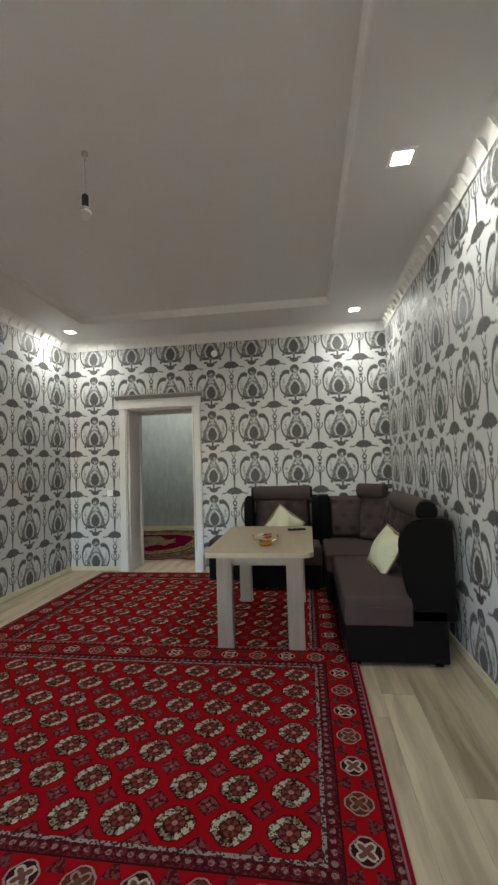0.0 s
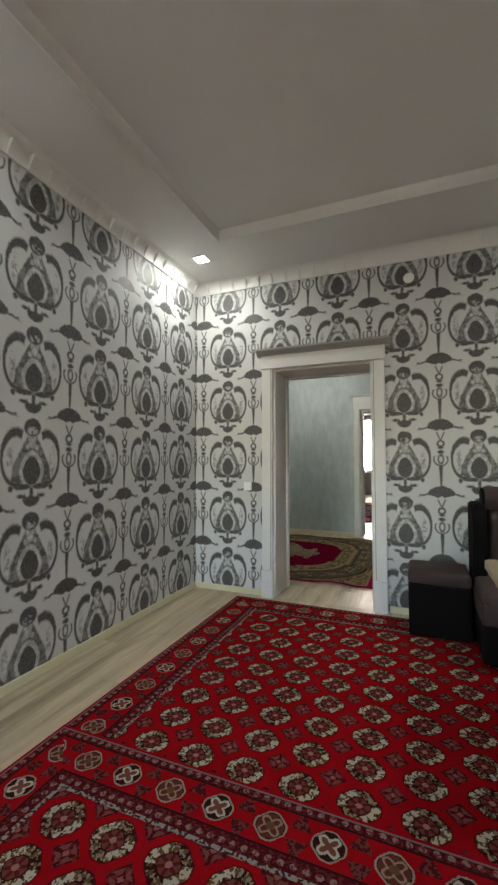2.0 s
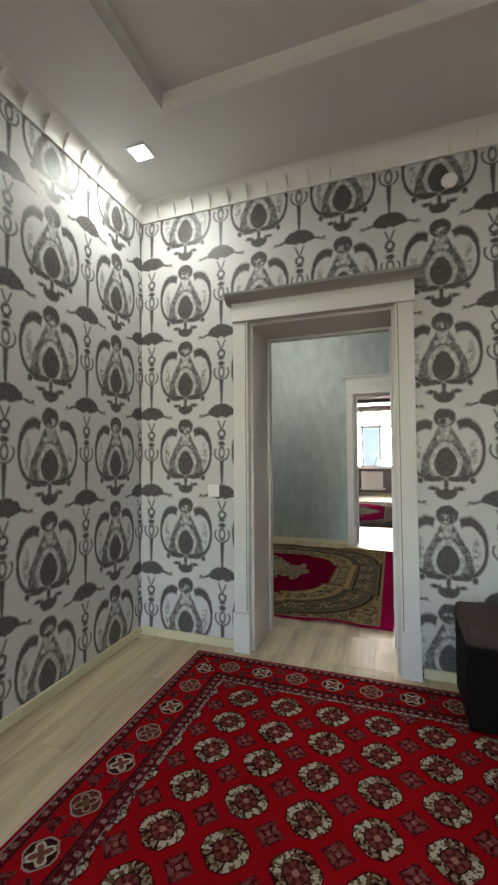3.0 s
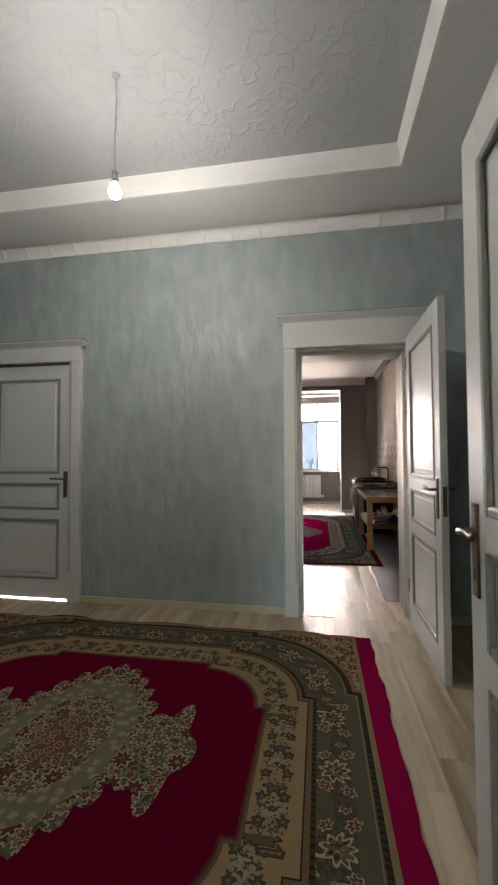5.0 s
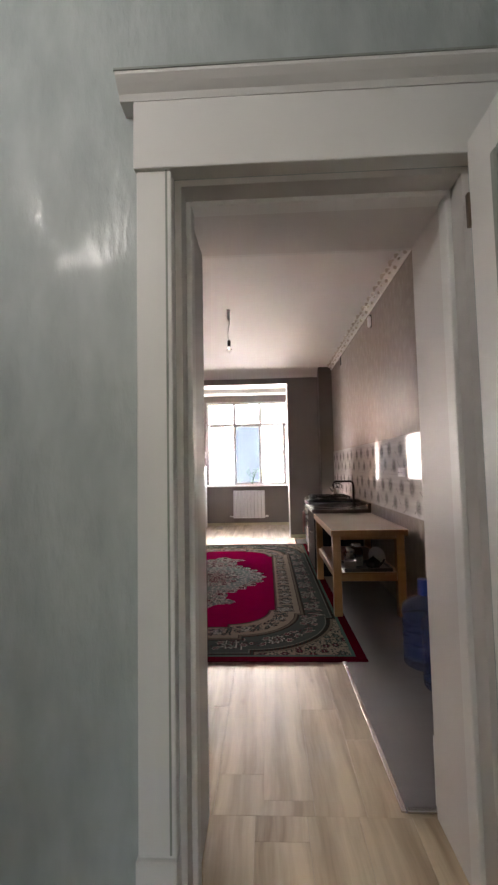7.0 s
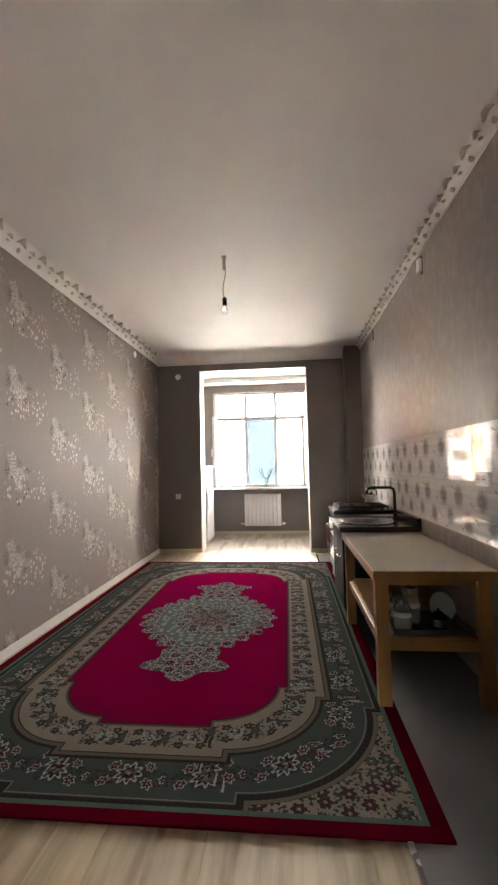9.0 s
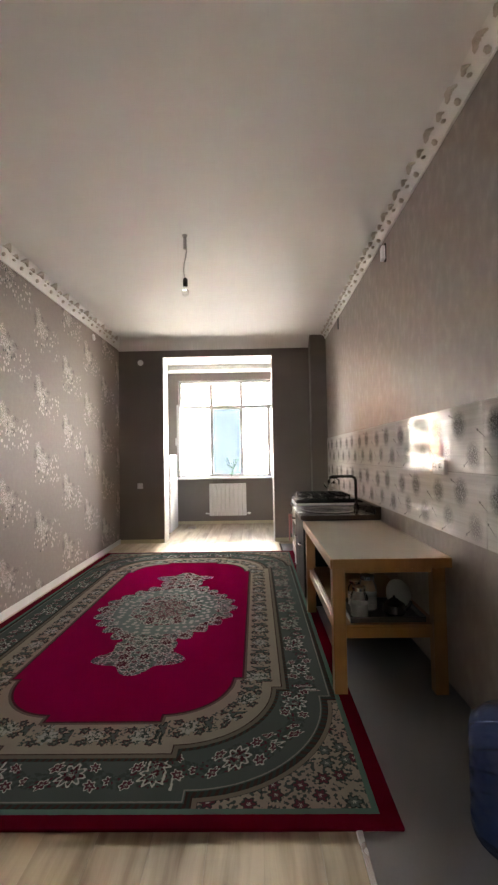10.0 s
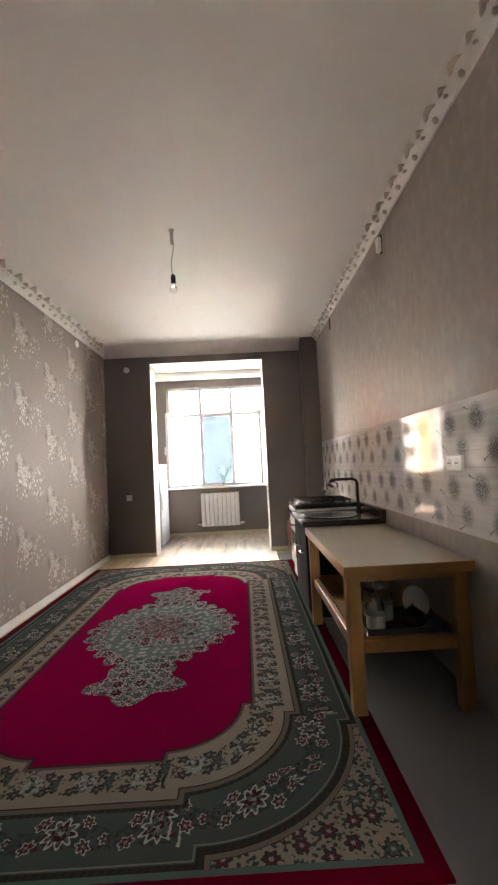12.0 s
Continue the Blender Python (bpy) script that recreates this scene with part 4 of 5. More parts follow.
def sofa_bench(name, m, w, side_l, side_r, label, head=True):
    """Straight sofa unit; its front faces -y, its back lies at y=0."""
    th = thing(name, m, label, "sofa", "corner sofa units")
    part("base", boxes((-w / 2, w / 2, -0.72, -0.06, 0.03, 0.385), bevel=0.012), BLACK, th, "black leatherette plinth")
    part("apron", cushion(-w / 2 + 0.01, w / 2 - 0.01, -0.735, -0.60, 0.27, 0.40, 0.015), BROWN, th, "brown velour apron", True)
    part("seat", cushion(-w / 2 + 0.006, w / 2 - 0.006, -0.735, -0.16, 0.36, 0.475, 0.035), BROWN, th, "brown velour seat cushion", True)
    bk = part("backrest", tufted(w - 0.02 - (0.1 if side_l else 0) - (0.1 if side_r else 0), 0.52, 0.16, max(2, int(w / 0.22)), 3), BROWN, th, "tufted brown velour backrest", True)
    bk.matrix_basis = pose(((0.05 if side_l else 0) - (0.05 if side_r else 0)), -0.05, 0.44, -9)
    if head:
        r = part("headrest", roll(w * (0.78 if side_l or side_r else 0.95)), BROWN, th, "brown velour headrest roll", True)
        r.matrix_basis = pose(0, -0.13, 1.02)
    sides = ([-1] if side_l else []) + ([1] if side_r else [])
    for s in sides:
        prof = [(-0.28, 0.30), (0.0, 0.30), (0.0, 0.95), (-0.03, 0.985), (-0.20, 0.985), (-0.27, 0.965), (-0.32, 0.91), (-0.345, 0.82), (-0.335, 0.62), (-0.30, 0.46)]
        bm = extrude(prof, "x", *sorted((s * w / 2, s * (w / 2 - 0.09))))
        bmesh.ops.bevel(bm, geom=bm.edges[:], offset=0.012, segments=2, affect="EDGES")
        part("side_panel", bm, BLACK, th, "black leatherette side panel", True)
        part("apron", boxes((*sorted((s * (w / 2 - 0.03), s * (w / 2 + 0.004))), -0.73, -0.285, 0.275, 0.40), bevel=0.006), BROWN, th, "brown velour end apron")
        if head:
            cap = part("end_cap", lathe([(0.070, 0), (0.076, 0.01), (0.072, 0.022), (0.04, 0.026)], 20), BLACK, th, "black leatherette headrest end", True)
            cap.matrix_basis = pose(s * w * 0.39, -0.13, 1.02, 0, s * 90, 0)
    for x in (-w / 2 + 0.06, w / 2 - 0.06):
        for y in (-0.66, -0.12):
            part("foot", boxes((x - 0.025, x + 0.025, y - 0.025, y + 0.025, 0, 0.03)), ENAM, th)
    return th


# ---- sitting room ----
def rug(name, x0, x1, y0, y1, mat, label, t=0.012, z=0.0):
    cx, cy = (x0 + x1) / 2, (y0 + y1) / 2
    th = thing(name, pose(cx, cy, z), label, "carpet")
    bm = bmesh.new()
    box(bm, x0 - cx, x1 - cx, y0 - cy, y1 - cy, 0, t, bevel=0.005)
    part("woven_body", bm, mat, th)
    return th


def wavy_rug(name, x0, x1, y0, y1, mat, label, t=0.016):
    """Carpet whose soft edge runs a little uneven and lifts from the floor in places."""
    cx, cy = (x0 + x1) / 2, (y0 + y1) / 2
    th = thing(name, pose(cx, cy, 0), label, "carpet")
    hx, hy, n = (x1 - x0) / 2, (y1 - y0) / 2, 60
    def spot(i, j):
        u, v = i / n * 2 - 1, j / n * 2 - 1
        u, v = math.copysign(abs(u) ** 0.6, u), math.copysign(abs(v) ** 0.6, v)
        rim = max(0.0, max(abs(u), abs(v)) - 0.94) / 0.06
        wave = 0.006 * math.sin(9.0 * (u * hx + 1.3 * v * hy)) + 0.004 * math.sin(31.0 * (u * hx - v * hy))
        lift = 0.018 * rim * max(0.0, math.sin(7.0 * u * hx + 5.0 * v * hy + 0.6))
        return u * hx + (wave * rim if abs(u) > 0.94 else 0), v * hy + (wave * rim if abs(v) > 0.94 else 0), lift
    bm = bmesh.new()
    top, low = {}, {}
    for i in range(n + 1):
        for j in range(n + 1):
            x, y, z = spot(i, j)
            top[i, j] = bm.verts.new((x, y, z + t))
            low[i, j] = bm.verts.new((x, y, z))
    for i in range(n):
        for j in range(n):
            bm.faces.new((top[i, j], top[i + 1, j], top[i + 1, j + 1], top[i, j + 1]))
            bm.faces.new((low[i, j], low[i, j + 1], low[i + 1, j + 1], low[i + 1, j]))
        for a, b in (((i, 0), (i + 1, 0)), ((i + 1, n), (i, n)), ((n, i), (n, i + 1)), ((0, i + 1), (0, i))):
            bm.faces.new((low[a], low[b], top[b], top[a]))
    part("woven_body", bm, mat, th, "", True)
    return th


RA = (-2.35, 0.69, 1.35, 3.29)
RB = (-2.36, 0.66, 2.94, 5.38)
rug("carpet", *RA, bokhara("bokhara_large", 1.52, 0.97, 0.2205, 0.1905), "red carpet with rows of octagonal guls", 0.022)
rug("carpet", *RB, bokhara("bokhara_second", 1.51, 1.22, 0.2315, 0.2), "bright red carpet with rows of octagonal guls")

sofa_bench("sofa_unit", pose(1.34, 3.68, 0, 0, 0, -90), 1.22, False, True, "dark brown velour sofa bench with black end panel")
# corner unit
cu = thing("corner_unit", pose(1.34, 5.40, 0), "brown tufted corner sofa unit with black edges", "sofa", "corner sofa units")
part("base", boxes((-0.80, 0, -1.10, 0, 0.03, 0.30), bevel=0.012), BLACK, cu, "black leatherette plinth")
part("seat", cushion(-0.80, -0.05, -1.10, -0.05, 0.30, 0.475, 0.035), BROWN, cu, "brown velour seat cushion", True)
for mm, ww in ((pose(-0.49, -0.05, 0.44, -9), 0.44), (pose(-0.05, -0.78, 0.44, -9, 0, -90), 0.5)):
    o = part("backrest", tufted(ww, 0.52, 0.15, 2, 3), BROWN, cu, "tufted brown velour backrest", True)
    o.matrix_basis = mm
o = part("backrest", tufted(0.42, 0.52, 0.15, 2, 3), BROWN, cu, "tufted brown velour backrest", True)
o.matrix_basis = pose(-0.15, -0.28, 0.44, -9, 0, -40)
o = part("headrest", roll(0.34), BROWN, cu, "brown velour headrest roll", True)
o.matrix_basis = pose(-0.20, -0.24, 1.03, 0, 0, -40)
part("side_panel", boxes((-0.83, -0.70, -0.24, 0, 0.40, 0.985), bevel=0.015), BLACK, cu, "black leatherette side panel")
sofa_bench("sofa_unit", pose(0.07, 5.42, 0, 0, 0, 0), 0.90, True, True, "brown velour sofa bench with black side panels")

pf = thing("pouf", pose(-0.61, 5.26, 0), "brown velour pouf with black leatherette sides", "pouf")
part("body", boxes((-0.21, 0.21, -0.22, 0.18, 0.02, 0.40), bevel=0.015), BLACK, pf, "black leatherette body")
part("cushion", cushion(-0.212, 0.212, -0.222, 0.182, 0.385, 0.485, 0.03), BROWN, pf, "brown velour cushion", True)
part("foot", boxes((-0.19, 0.19, -0.20, 0.16, 0, 0.02)), ENAM, pf)


def dining_table():
    th = thing("dining_table", pose(0.005, 3.80, 0), "pale grey-oak table with rounded corners", "table")
    bm = bmesh.new()
    box(bm, -0.41, 0.41, -0.635, 0.635, 0.705, 0.74)
    up = [e for e in bm.edges if abs(e.verts[0].co.z - e.verts[1].co.z) > 0.01]
    bmesh.ops.bevel(bm, geom=up, offset=0.07, segments=6, profile=0.5, affect="EDGES")
    part("tabletop", bm, OAK, th)
    for x in (-0.265, 0.265):
        for y in (-0.53, 0.53):
            part("leg", boxes((x - 0.06, x + 0.06, y - 0.03, y + 0.03, 0, 0.705), bevel=0.003), OAKL, th)
    for y in (-0.53, 0.53):
        part("apron", boxes((-0.205, 0.205, y - 0.012, y + 0.012, 0.63, 0.705)), OAKL, th)
    for x in (-0.265, 0.265):
        part("apron", boxes((x - 0.012, x + 0.012, -0.50, 0.50, 0.63, 0.705)), OAKL, th)
dining_table()

bw = thing("candy_bowl", pose(0.04, 3.46, 0.74), "gold-handled glass bowl filled with wrapped sweets", "bowl")
part("bowl", lathe([(0.045, 0), (0.05, 0.004), (0.055, 0.04), (0.075, 0.055), (0.072, 0.056), (0.05, 0.042), (0.042, 0.01)], 20), CLEAR, bw, "", True)
part("band", lathe([(0.0505, 0.006), (0.0525, 0.008), (0.0555, 0.030), (0.053, 0.030)], 20), GOLD, bw, "gold band")
for s in (-1, 1):
    part("handle", tube([(s * 0.06, 0, 0.035), (s * 0.085, 0, 0.045), (s * 0.10, 0, 0.07), (s * 0.095, 0, 0.085)], 0.006), GOLD, bw, "gold handle", True)
rng = random.Random(4)
for i in range(9):
    a = rng.random() * 6.28
    o = part("sweet", boxes((-0.022, 0.022, -0.010, 0.010, 0, 0.014), bevel=0.004), (REDP, ENAM, GOLD, PINKC)[i % 4], bw)
    o.matrix_basis = pose(0.035 * math.cos(a), 0.035 * math.sin(a), 0.05 + 0.004 * i, rng.uniform(-25, 25), rng.uniform(-25, 25), rng.random() * 180)
rc = thing("remote_control", pose(0.27, 4.17, 0.74, 0, 0, 12), "black remote control lying on the table", "remote")
part("body", boxes((-0.085, 0.085, -0.022, 0.022, 0, 0.018), bevel=0.006), ENAM, rc)
for i in range(5):
    part("button", boxes((-0.06 + i * 0.024, -0.05 + i * 0.024, -0.008, 0.008, 0.018, 0.020)), DISH, rc)


def throw_pillow(m, s, label):
    th = thing("throw_pillow", m, label, "pillow", "cream throw pillows")
    bm = bmesh.new()
    N = 18
    def pt(i, j, side):
        u, v = i / N * 2 - 1, j / N * 2 - 1
        k = (1 - u * u) ** 0.55 * (1 - v * v) ** 0.55 if abs(u) < 1 and abs(v) < 1 else 0
        pin = 1 - 0.10 * (1 - abs(u)) * abs(v) - 0.10 * (1 - abs(v)) * abs(u)
        w = 0.008 * math.sin(7 * u + 4 * v) * k
        return Vector((u * s / 2 * pin, side * (0.085 * k + w), v * s / 2 * pin))
    for side in (-1, 1):
        g = [[bm.verts.new(pt(i, j, side)) for i in range(N + 1)] for j in range(N + 1)]
        for a, b in zip(g, g[1:]):
            for i in range(N):
                bm.faces.new((a[i], a[i + 1], b[i + 1], b[i]))
    bmesh.ops.remove_doubles(bm, verts=bm.verts, dist=0.002)
    part("cover", bm, PILLOW, th, "", True)
    bm = bmesh.new()
    for k in range(4):
        for i in range(26):
            u = i / 25 * 2 - 1
            p = [(u, -1), (1, u), (u, 1), (-1, u)][k]
            box(bm, p[0] * s / 2 - 0.008, p[0] * s / 2 + 0.008, -0.004, 0.004, p[1] * s / 2 - 0.008, p[1] * s / 2 + 0.008)
    part("fringe", bm, FRINGE, th, "gold fringe")
throw_pillow(pose(0.10, 5.02, 0.655, -24, 38, 4), 0.36, "cream satin throw pillow with fringe, leaning")
throw_pillow(pose(1.02, 3.78, 0.63, -28, 12, -78), 0.36, "cream satin throw pillow with fringe, leaning")

tv = thing("television", pose(-2.885, 2.47, 2.02), "black flat television mounted on the wall", "television")
part("casing", boxes((0.05, 0.09, -0.60, 0.60, -0.34, 0.34), bevel=0.006), ENAM, tv)
part("screen", boxes((0.09, 0.0925, -0.585, 0.585, -0.32, 0.325)), SCREEN, tv, "glossy black screen")
part("bracket", boxes((0.0, 0.05, -0.15, 0.15, -0.12, 0.12)), ENAM, tv)

# This rear fixture and its east twin are unseen, added to carry extra lamps.
dl = thing("ceiling_downlight", pose(-2.56, 0.16, 3.165), "square white LED ceiling downlight, lit", "downlight", "ceiling downlights")
part("frame", boxes((-0.075, 0.075, -0.075, -0.055, -0.008, 0), (-0.075, 0.075, 0.055, 0.075, -0.008, 0), (-0.075, -0.055, -0.055, 0.055, -0.008, 0), (0.055, 0.075, -0.055, 0.055, -0.008, 0)), PVC, dl)
part("diffuser", boxes((-0.055, 0.055, -0.055, 0.055, -0.004, -0.001)), LED, dl, "glowing diffuser")
for sx in (-2.56, 1.01):
    for sy in (0.16, 2.58, 5.0):
        if (sx, sy) != (-2.56, 0.16):
            copy_thing(dl, pose(sx, sy, 3.165))


def pendant(name, x, y, z_top, z_bulb, lit, label, bend=0.0, bulb_r=0.03, socket=ENAM):
    th = thing(name, pose(x, y, z_top), label, "pendant lamp")
    h = z_top - z_bulb
    part("hook", tube([(0, 0, 0), (0, 0, -0.03), (0.006, 0, -0.045)], 0.006), CABLE, th)
    part("ceiling_cup", lathe([(0.022, 0), (0.02, -0.012), (0.008, -0.016)], 14), CABLE, th)
    if bend > 0.01:
        part("dowel", lathe([(0.013, -0.012), (0.014, -0.02), (0.013, -0.115), (0.006, -0.12)], 12), CABLE, th, "grey plastic dowel", True)
    n = 10
    part("cord", tube([(bend * math.sin(k / n * 6.3), 0, -0.03 - (h - 0.12) * k / n) for k in range(n + 1)], 0.004, 8), CABLE, th, "", True)
    part("socket", lathe([(0.010, -h + 0.11), (0.019, -h + 0.10), (0.019, -h + 0.045), (0.016, -h + 0.04)], 16), socket, th, "", True)
    prof = [(0.012, 0.042), (0.015, 0.03)] + [(bulb_r * math.sin(a), bulb_r * math.cos(a) - 0.008) for a in [0.55 + i * 0.28 for i in range(9)]] + [(0.002, -bulb_r - 0.008)]
    part("bulb", lathe([(r, z - h) for r, z in prof], 18), lit, th, "", True)
    return th


pendant("pendant_bulb", -0.83, 2.32, 3.245, 2.885, CLEAR, "black socket with clear bulb hanging from the ceiling", 0.0, 0.036)


def disc(m, label):
    th = thing("junction_cover", m, label, "cover", "junction covers")
    bm = lathe([(0.045, 0), (0.045, 0.006), (0.038, 0.012), (0.0, 0.013)], 24)
    part("cover", bm, PVC, th, "", True)


def switch(m, label):
    th = thing("light_switch", m, label, "switch", "light switches")
    part("frame", boxes((-0.042, 0.042, -0.042, 0.042, 0, 0.009), bevel=0.003), PVC, th)
    part("rocker", boxes((-0.027, 0.027, -0.027, 0.027, 0.009, 0.013), bevel=0.002), PVC, th)
disc(pose(-0.784, 5.50, 2.89, 90), "round white junction box cover on the wall")
switch(pose(-2.30, 5.50, 1.05, 90), "white light switch on damask wallpaper")

# ---- hall ----
rugh = medallion_rug("olive_medallion_carpet", 1.52, 1.29, 0.10, 0.012, (0.085, 0.076, 0.05), (0.23, 0.16, 0.085), (0.115, 0.0015, 0.018), (0.22, 0.004, 0.042), (0.20, 0.15, 0.085), (0.12, 0.040, 0.034), (0.34, 0.29, 0.19))
wavy_rug("hall_carpet", -4.18, -1.14, 6.11, 8.69, rugh, "olive floral carpet with dark crimson medallion field")
pendant("pendant_bulb", -2.57, 7.70, 3.415, 2.76, BULB_LIT, "lit bare bulb hanging on a grey cord", 0.004, 0.034, STEEL)

# ---- kitchen ----
rugk = medallion_rug("green_medallion_carpet", 1.28, 2.09, 0.07, 0.06, (0.042, 0.054, 0.050), (0.145, 0.124, 0.10), (0.14, 0.0007, 0.030), (0.075, 0.001, 0.009), (0.055, 0.095, 0.08), (0.060, 0.020, 0.026), (0.25, 0.25, 0.23))
rug("kitchen_carpet", -3.305, -0.745, 10.69, 14.87, rugk, "grey-green floral carpet with magenta medallion field", 0.012, 0.004)


def work_table():
    th = thing("work_table", pose(-0.52, 12.10, 0.006), "pine work table with cream laminate top", "table")
    x0, x1, y0, y1 = -0.328, 0.328, -0.635, 0.66
    part("tabletop", boxes((x0 + 0.012, x1, y0 + 0.012, y1, 0.725, 0.744)), TOPK, th, "cream laminate top")
    part("edge_board", boxes((x0, x0 + 0.012, y0, y1, 0.69, 0.743), bevel=0.002), PINEY, th)
    part("edge_board", boxes((x0 + 0.012, x1, y0, y0 + 0.012, 0.69, 0.743), bevel=0.002), PINE, th)
    for x in (x0 + 0.05, x1 - 0.06):
        for y in (y0 + 0.06, y1 - 0.07):
            part("leg", boxes((x - 0.035, x + 0.035, y - 0.032, y + 0.032, 0, 0.725), bevel=0.004), PINE, th)
    for y in (y0 + 0.06, y1 - 0.07):
        part("rail", boxes((x0 + 0.085, x1 - 0.095, y - 0.014, y + 0.014, 0.30, 0.36), bevel=0.003), PINE, th)
        part("rail", boxes((x0 + 0.085, x1 - 0.095, y - 0.014, y + 0.014, 0.655, 0.725), bevel=0.003), PINE, th)
    for x in (x0 + 0.05, x1 - 0.06):
        part("rail", boxes((x - 0.014, x + 0.014, y0 + 0.092, y1 - 0.102, 0.30, 0.36), bevel=0.003), PINEY, th)
        part("rail", boxes((x - 0.014, x + 0.014, y0 + 0.092, y1 - 0.102, 0.655, 0.725), bevel=0.003), PINEY, th)
    part("shelf", boxes((x0 + 0.064, x1 - 0.075, y0 + 0.05, y1 - 0.06, 0.36, 0.372)), PINEY, th)
work_table()

tr = thing("tray", pose(-0.52, 11.70, 0.378), "dark tray on the table's shelf", "tray")
part("bottom", boxes((-0.20, 0.20, -0.15, 0.15, 0, 0.006)), TRAYM, tr)
part("rim", boxes((-0.21, 0.21, -0.16, -0.15, 0, 0.03), (-0.21, 0.21, 0.15, 0.16, 0, 0.03), (-0.21, -0.20, -0.15, 0.15, 0, 0.03), (0.20, 0.21, -0.15, 0.15, 0, 0.03)), TRAYM, tr)


def jar(m, r, h, label):
    th = thing("glass_jar", m, label, "jar", "jars on the shelf")
    part("glass", lathe([(r * 0.9, 0), (r, 0.01), (r, h * 0.7), (r * 0.7, h * 0.85), (r * 0.7, h * 0.9)], 18), CLEAR, th, "", True)
    part("contents", lathe([(r * 0.85, 0.008), (r * 0.93, 0.012), (r * 0.93, h * 0.45)], 18), DISH, th)
    part("lid", lathe([(r * 0.75, h * 0.88), (r * 0.76, h), (r * 0.4, h * 1.03)], 18), STEEL, th)
jar(pose(-0.66, 11.62, 0.384), 0.05, 0.17, "clear glass jar with pale contents on the tray")
jar(pose(-0.58, 11.74, 0.384), 0.055, 0.20, "tall clear glass jar with pale contents")
jar(pose(-0.64, 11.80, 0.384), 0.045, 0.15, "clear glass jar with pale contents on the tray")
pot = thing("plate", pose(-0.40, 11.74, 0.466, 68, 0, 20), "pale round plate standing on edge", "plate")
part("dish", lathe([(0.05, 0), (0.085, 0.01), (0.088, 0.013), (0.05, 0.006), (0.0, 0.005)], 22), DISH, pot, "", True)
kp = thing("teapot", pose(-0.46, 11.62, 0.384), "dark teapot on the tray", "teapot")
part("body", lathe([(0.04, 0), (0.065, 0.03), (0.06, 0.07), (0.03, 0.09)], 18), ENAM, kp, "", True)
part("spout", tube([(0.055, 0, 0.035), (0.085, 0, 0.055), (0.10, 0, 0.085)], [0.014, 0.010, 0.008]), ENAM, kp, "", True)
part("lid", lathe([(0.03, 0.09), (0.02, 0.10), (0.006, 0.105), (0.008, 0.115)], 14), ENAM, kp, "", True)


def sink_unit():
    th = thing("sink_cabinet", pose(-0.49, 13.17, 0.006), "black sink cabinet with dark brown worktop", "cabinet")
    y0, y1 = -0.37, 0.37
    part("body", boxes((-0.33, 0.32, y0 + 0.01, y1, 0.06, 0.745), bevel=0.003), MATTE, th, "black cabinet body")
    part("plinth", boxes((-0.28, 0.30, y0 + 0.02, y1, 0, 0.06)), MATTE, th)
    for a, b in ((y0 + 0.015, -0.004), (0.004, y1 - 0.01)):
        d = part("door", boxes((-0.35, -0.331, a, b, 0.075, 0.735), bevel=0.003), MATTE, th, "black cabinet door")
        part("handle", tube([(-0.35, (a + b) / 2 - 0.05, 0.50), (-0.375, (a + b) / 2 - 0.045, 0.50), (-0.375, (a + b) / 2 + 0.045, 0.50), (-0.35, (a + b) / 2 + 0.05, 0.50)], 0.006), STEEL, d, "steel handle", True)
    bm = boxes((-0.37, 0.325, y0, y1, 0.745, 0.783), bevel=0.004)
    part("worktop", bm, DARKT, th, "dark brown worktop")
    part("upstand", boxes((0.285, 0.325, y0, y1, 0.783, 0.85), bevel=0.004), DARKT, th)
    part("sink_rim", lathe([(0.20, 0.783), (0.25, 0.785), (0.255, 0.792), (0.24, 0.797), (0.215, 0.792), (0.19, 0.786), (0.17, 0.7845)], 40, -0.06, -0.02), STEEL, th, "round steel sink", True)
    part("drain", lathe([(0.03, 0.785), (0.03, 0.788), (0.012, 0.7875)], 16, -0.06, -0.02), ENAM, th)
    fc = part("faucet", lathe([(0.028, 0.783), (0.028, 0.80), (0.02, 0.81), (0.018, 0.86), (0.012, 0.865)], 16, 0.20, 0.0), ENAM, th, "tall black faucet", True)
    part("spout", tube([(0.20, 0, 0.85), (0.20, 0, 1.06), (0.19, 0, 1.085), (0.165, 0, 1.10), (-0.02, 0, 1.10), (-0.045, 0, 1.09), (-0.055, 0, 1.06), (-0.055, 0, 1.04)], 0.014, 12), ENAM, fc, "", True)
    part("lever", tube([(0.20, -0.02, 0.84), (0.20, -0.05, 0.85), (0.20, -0.09, 0.87)], 0.007), ENAM, fc, "", True)
sink_unit()


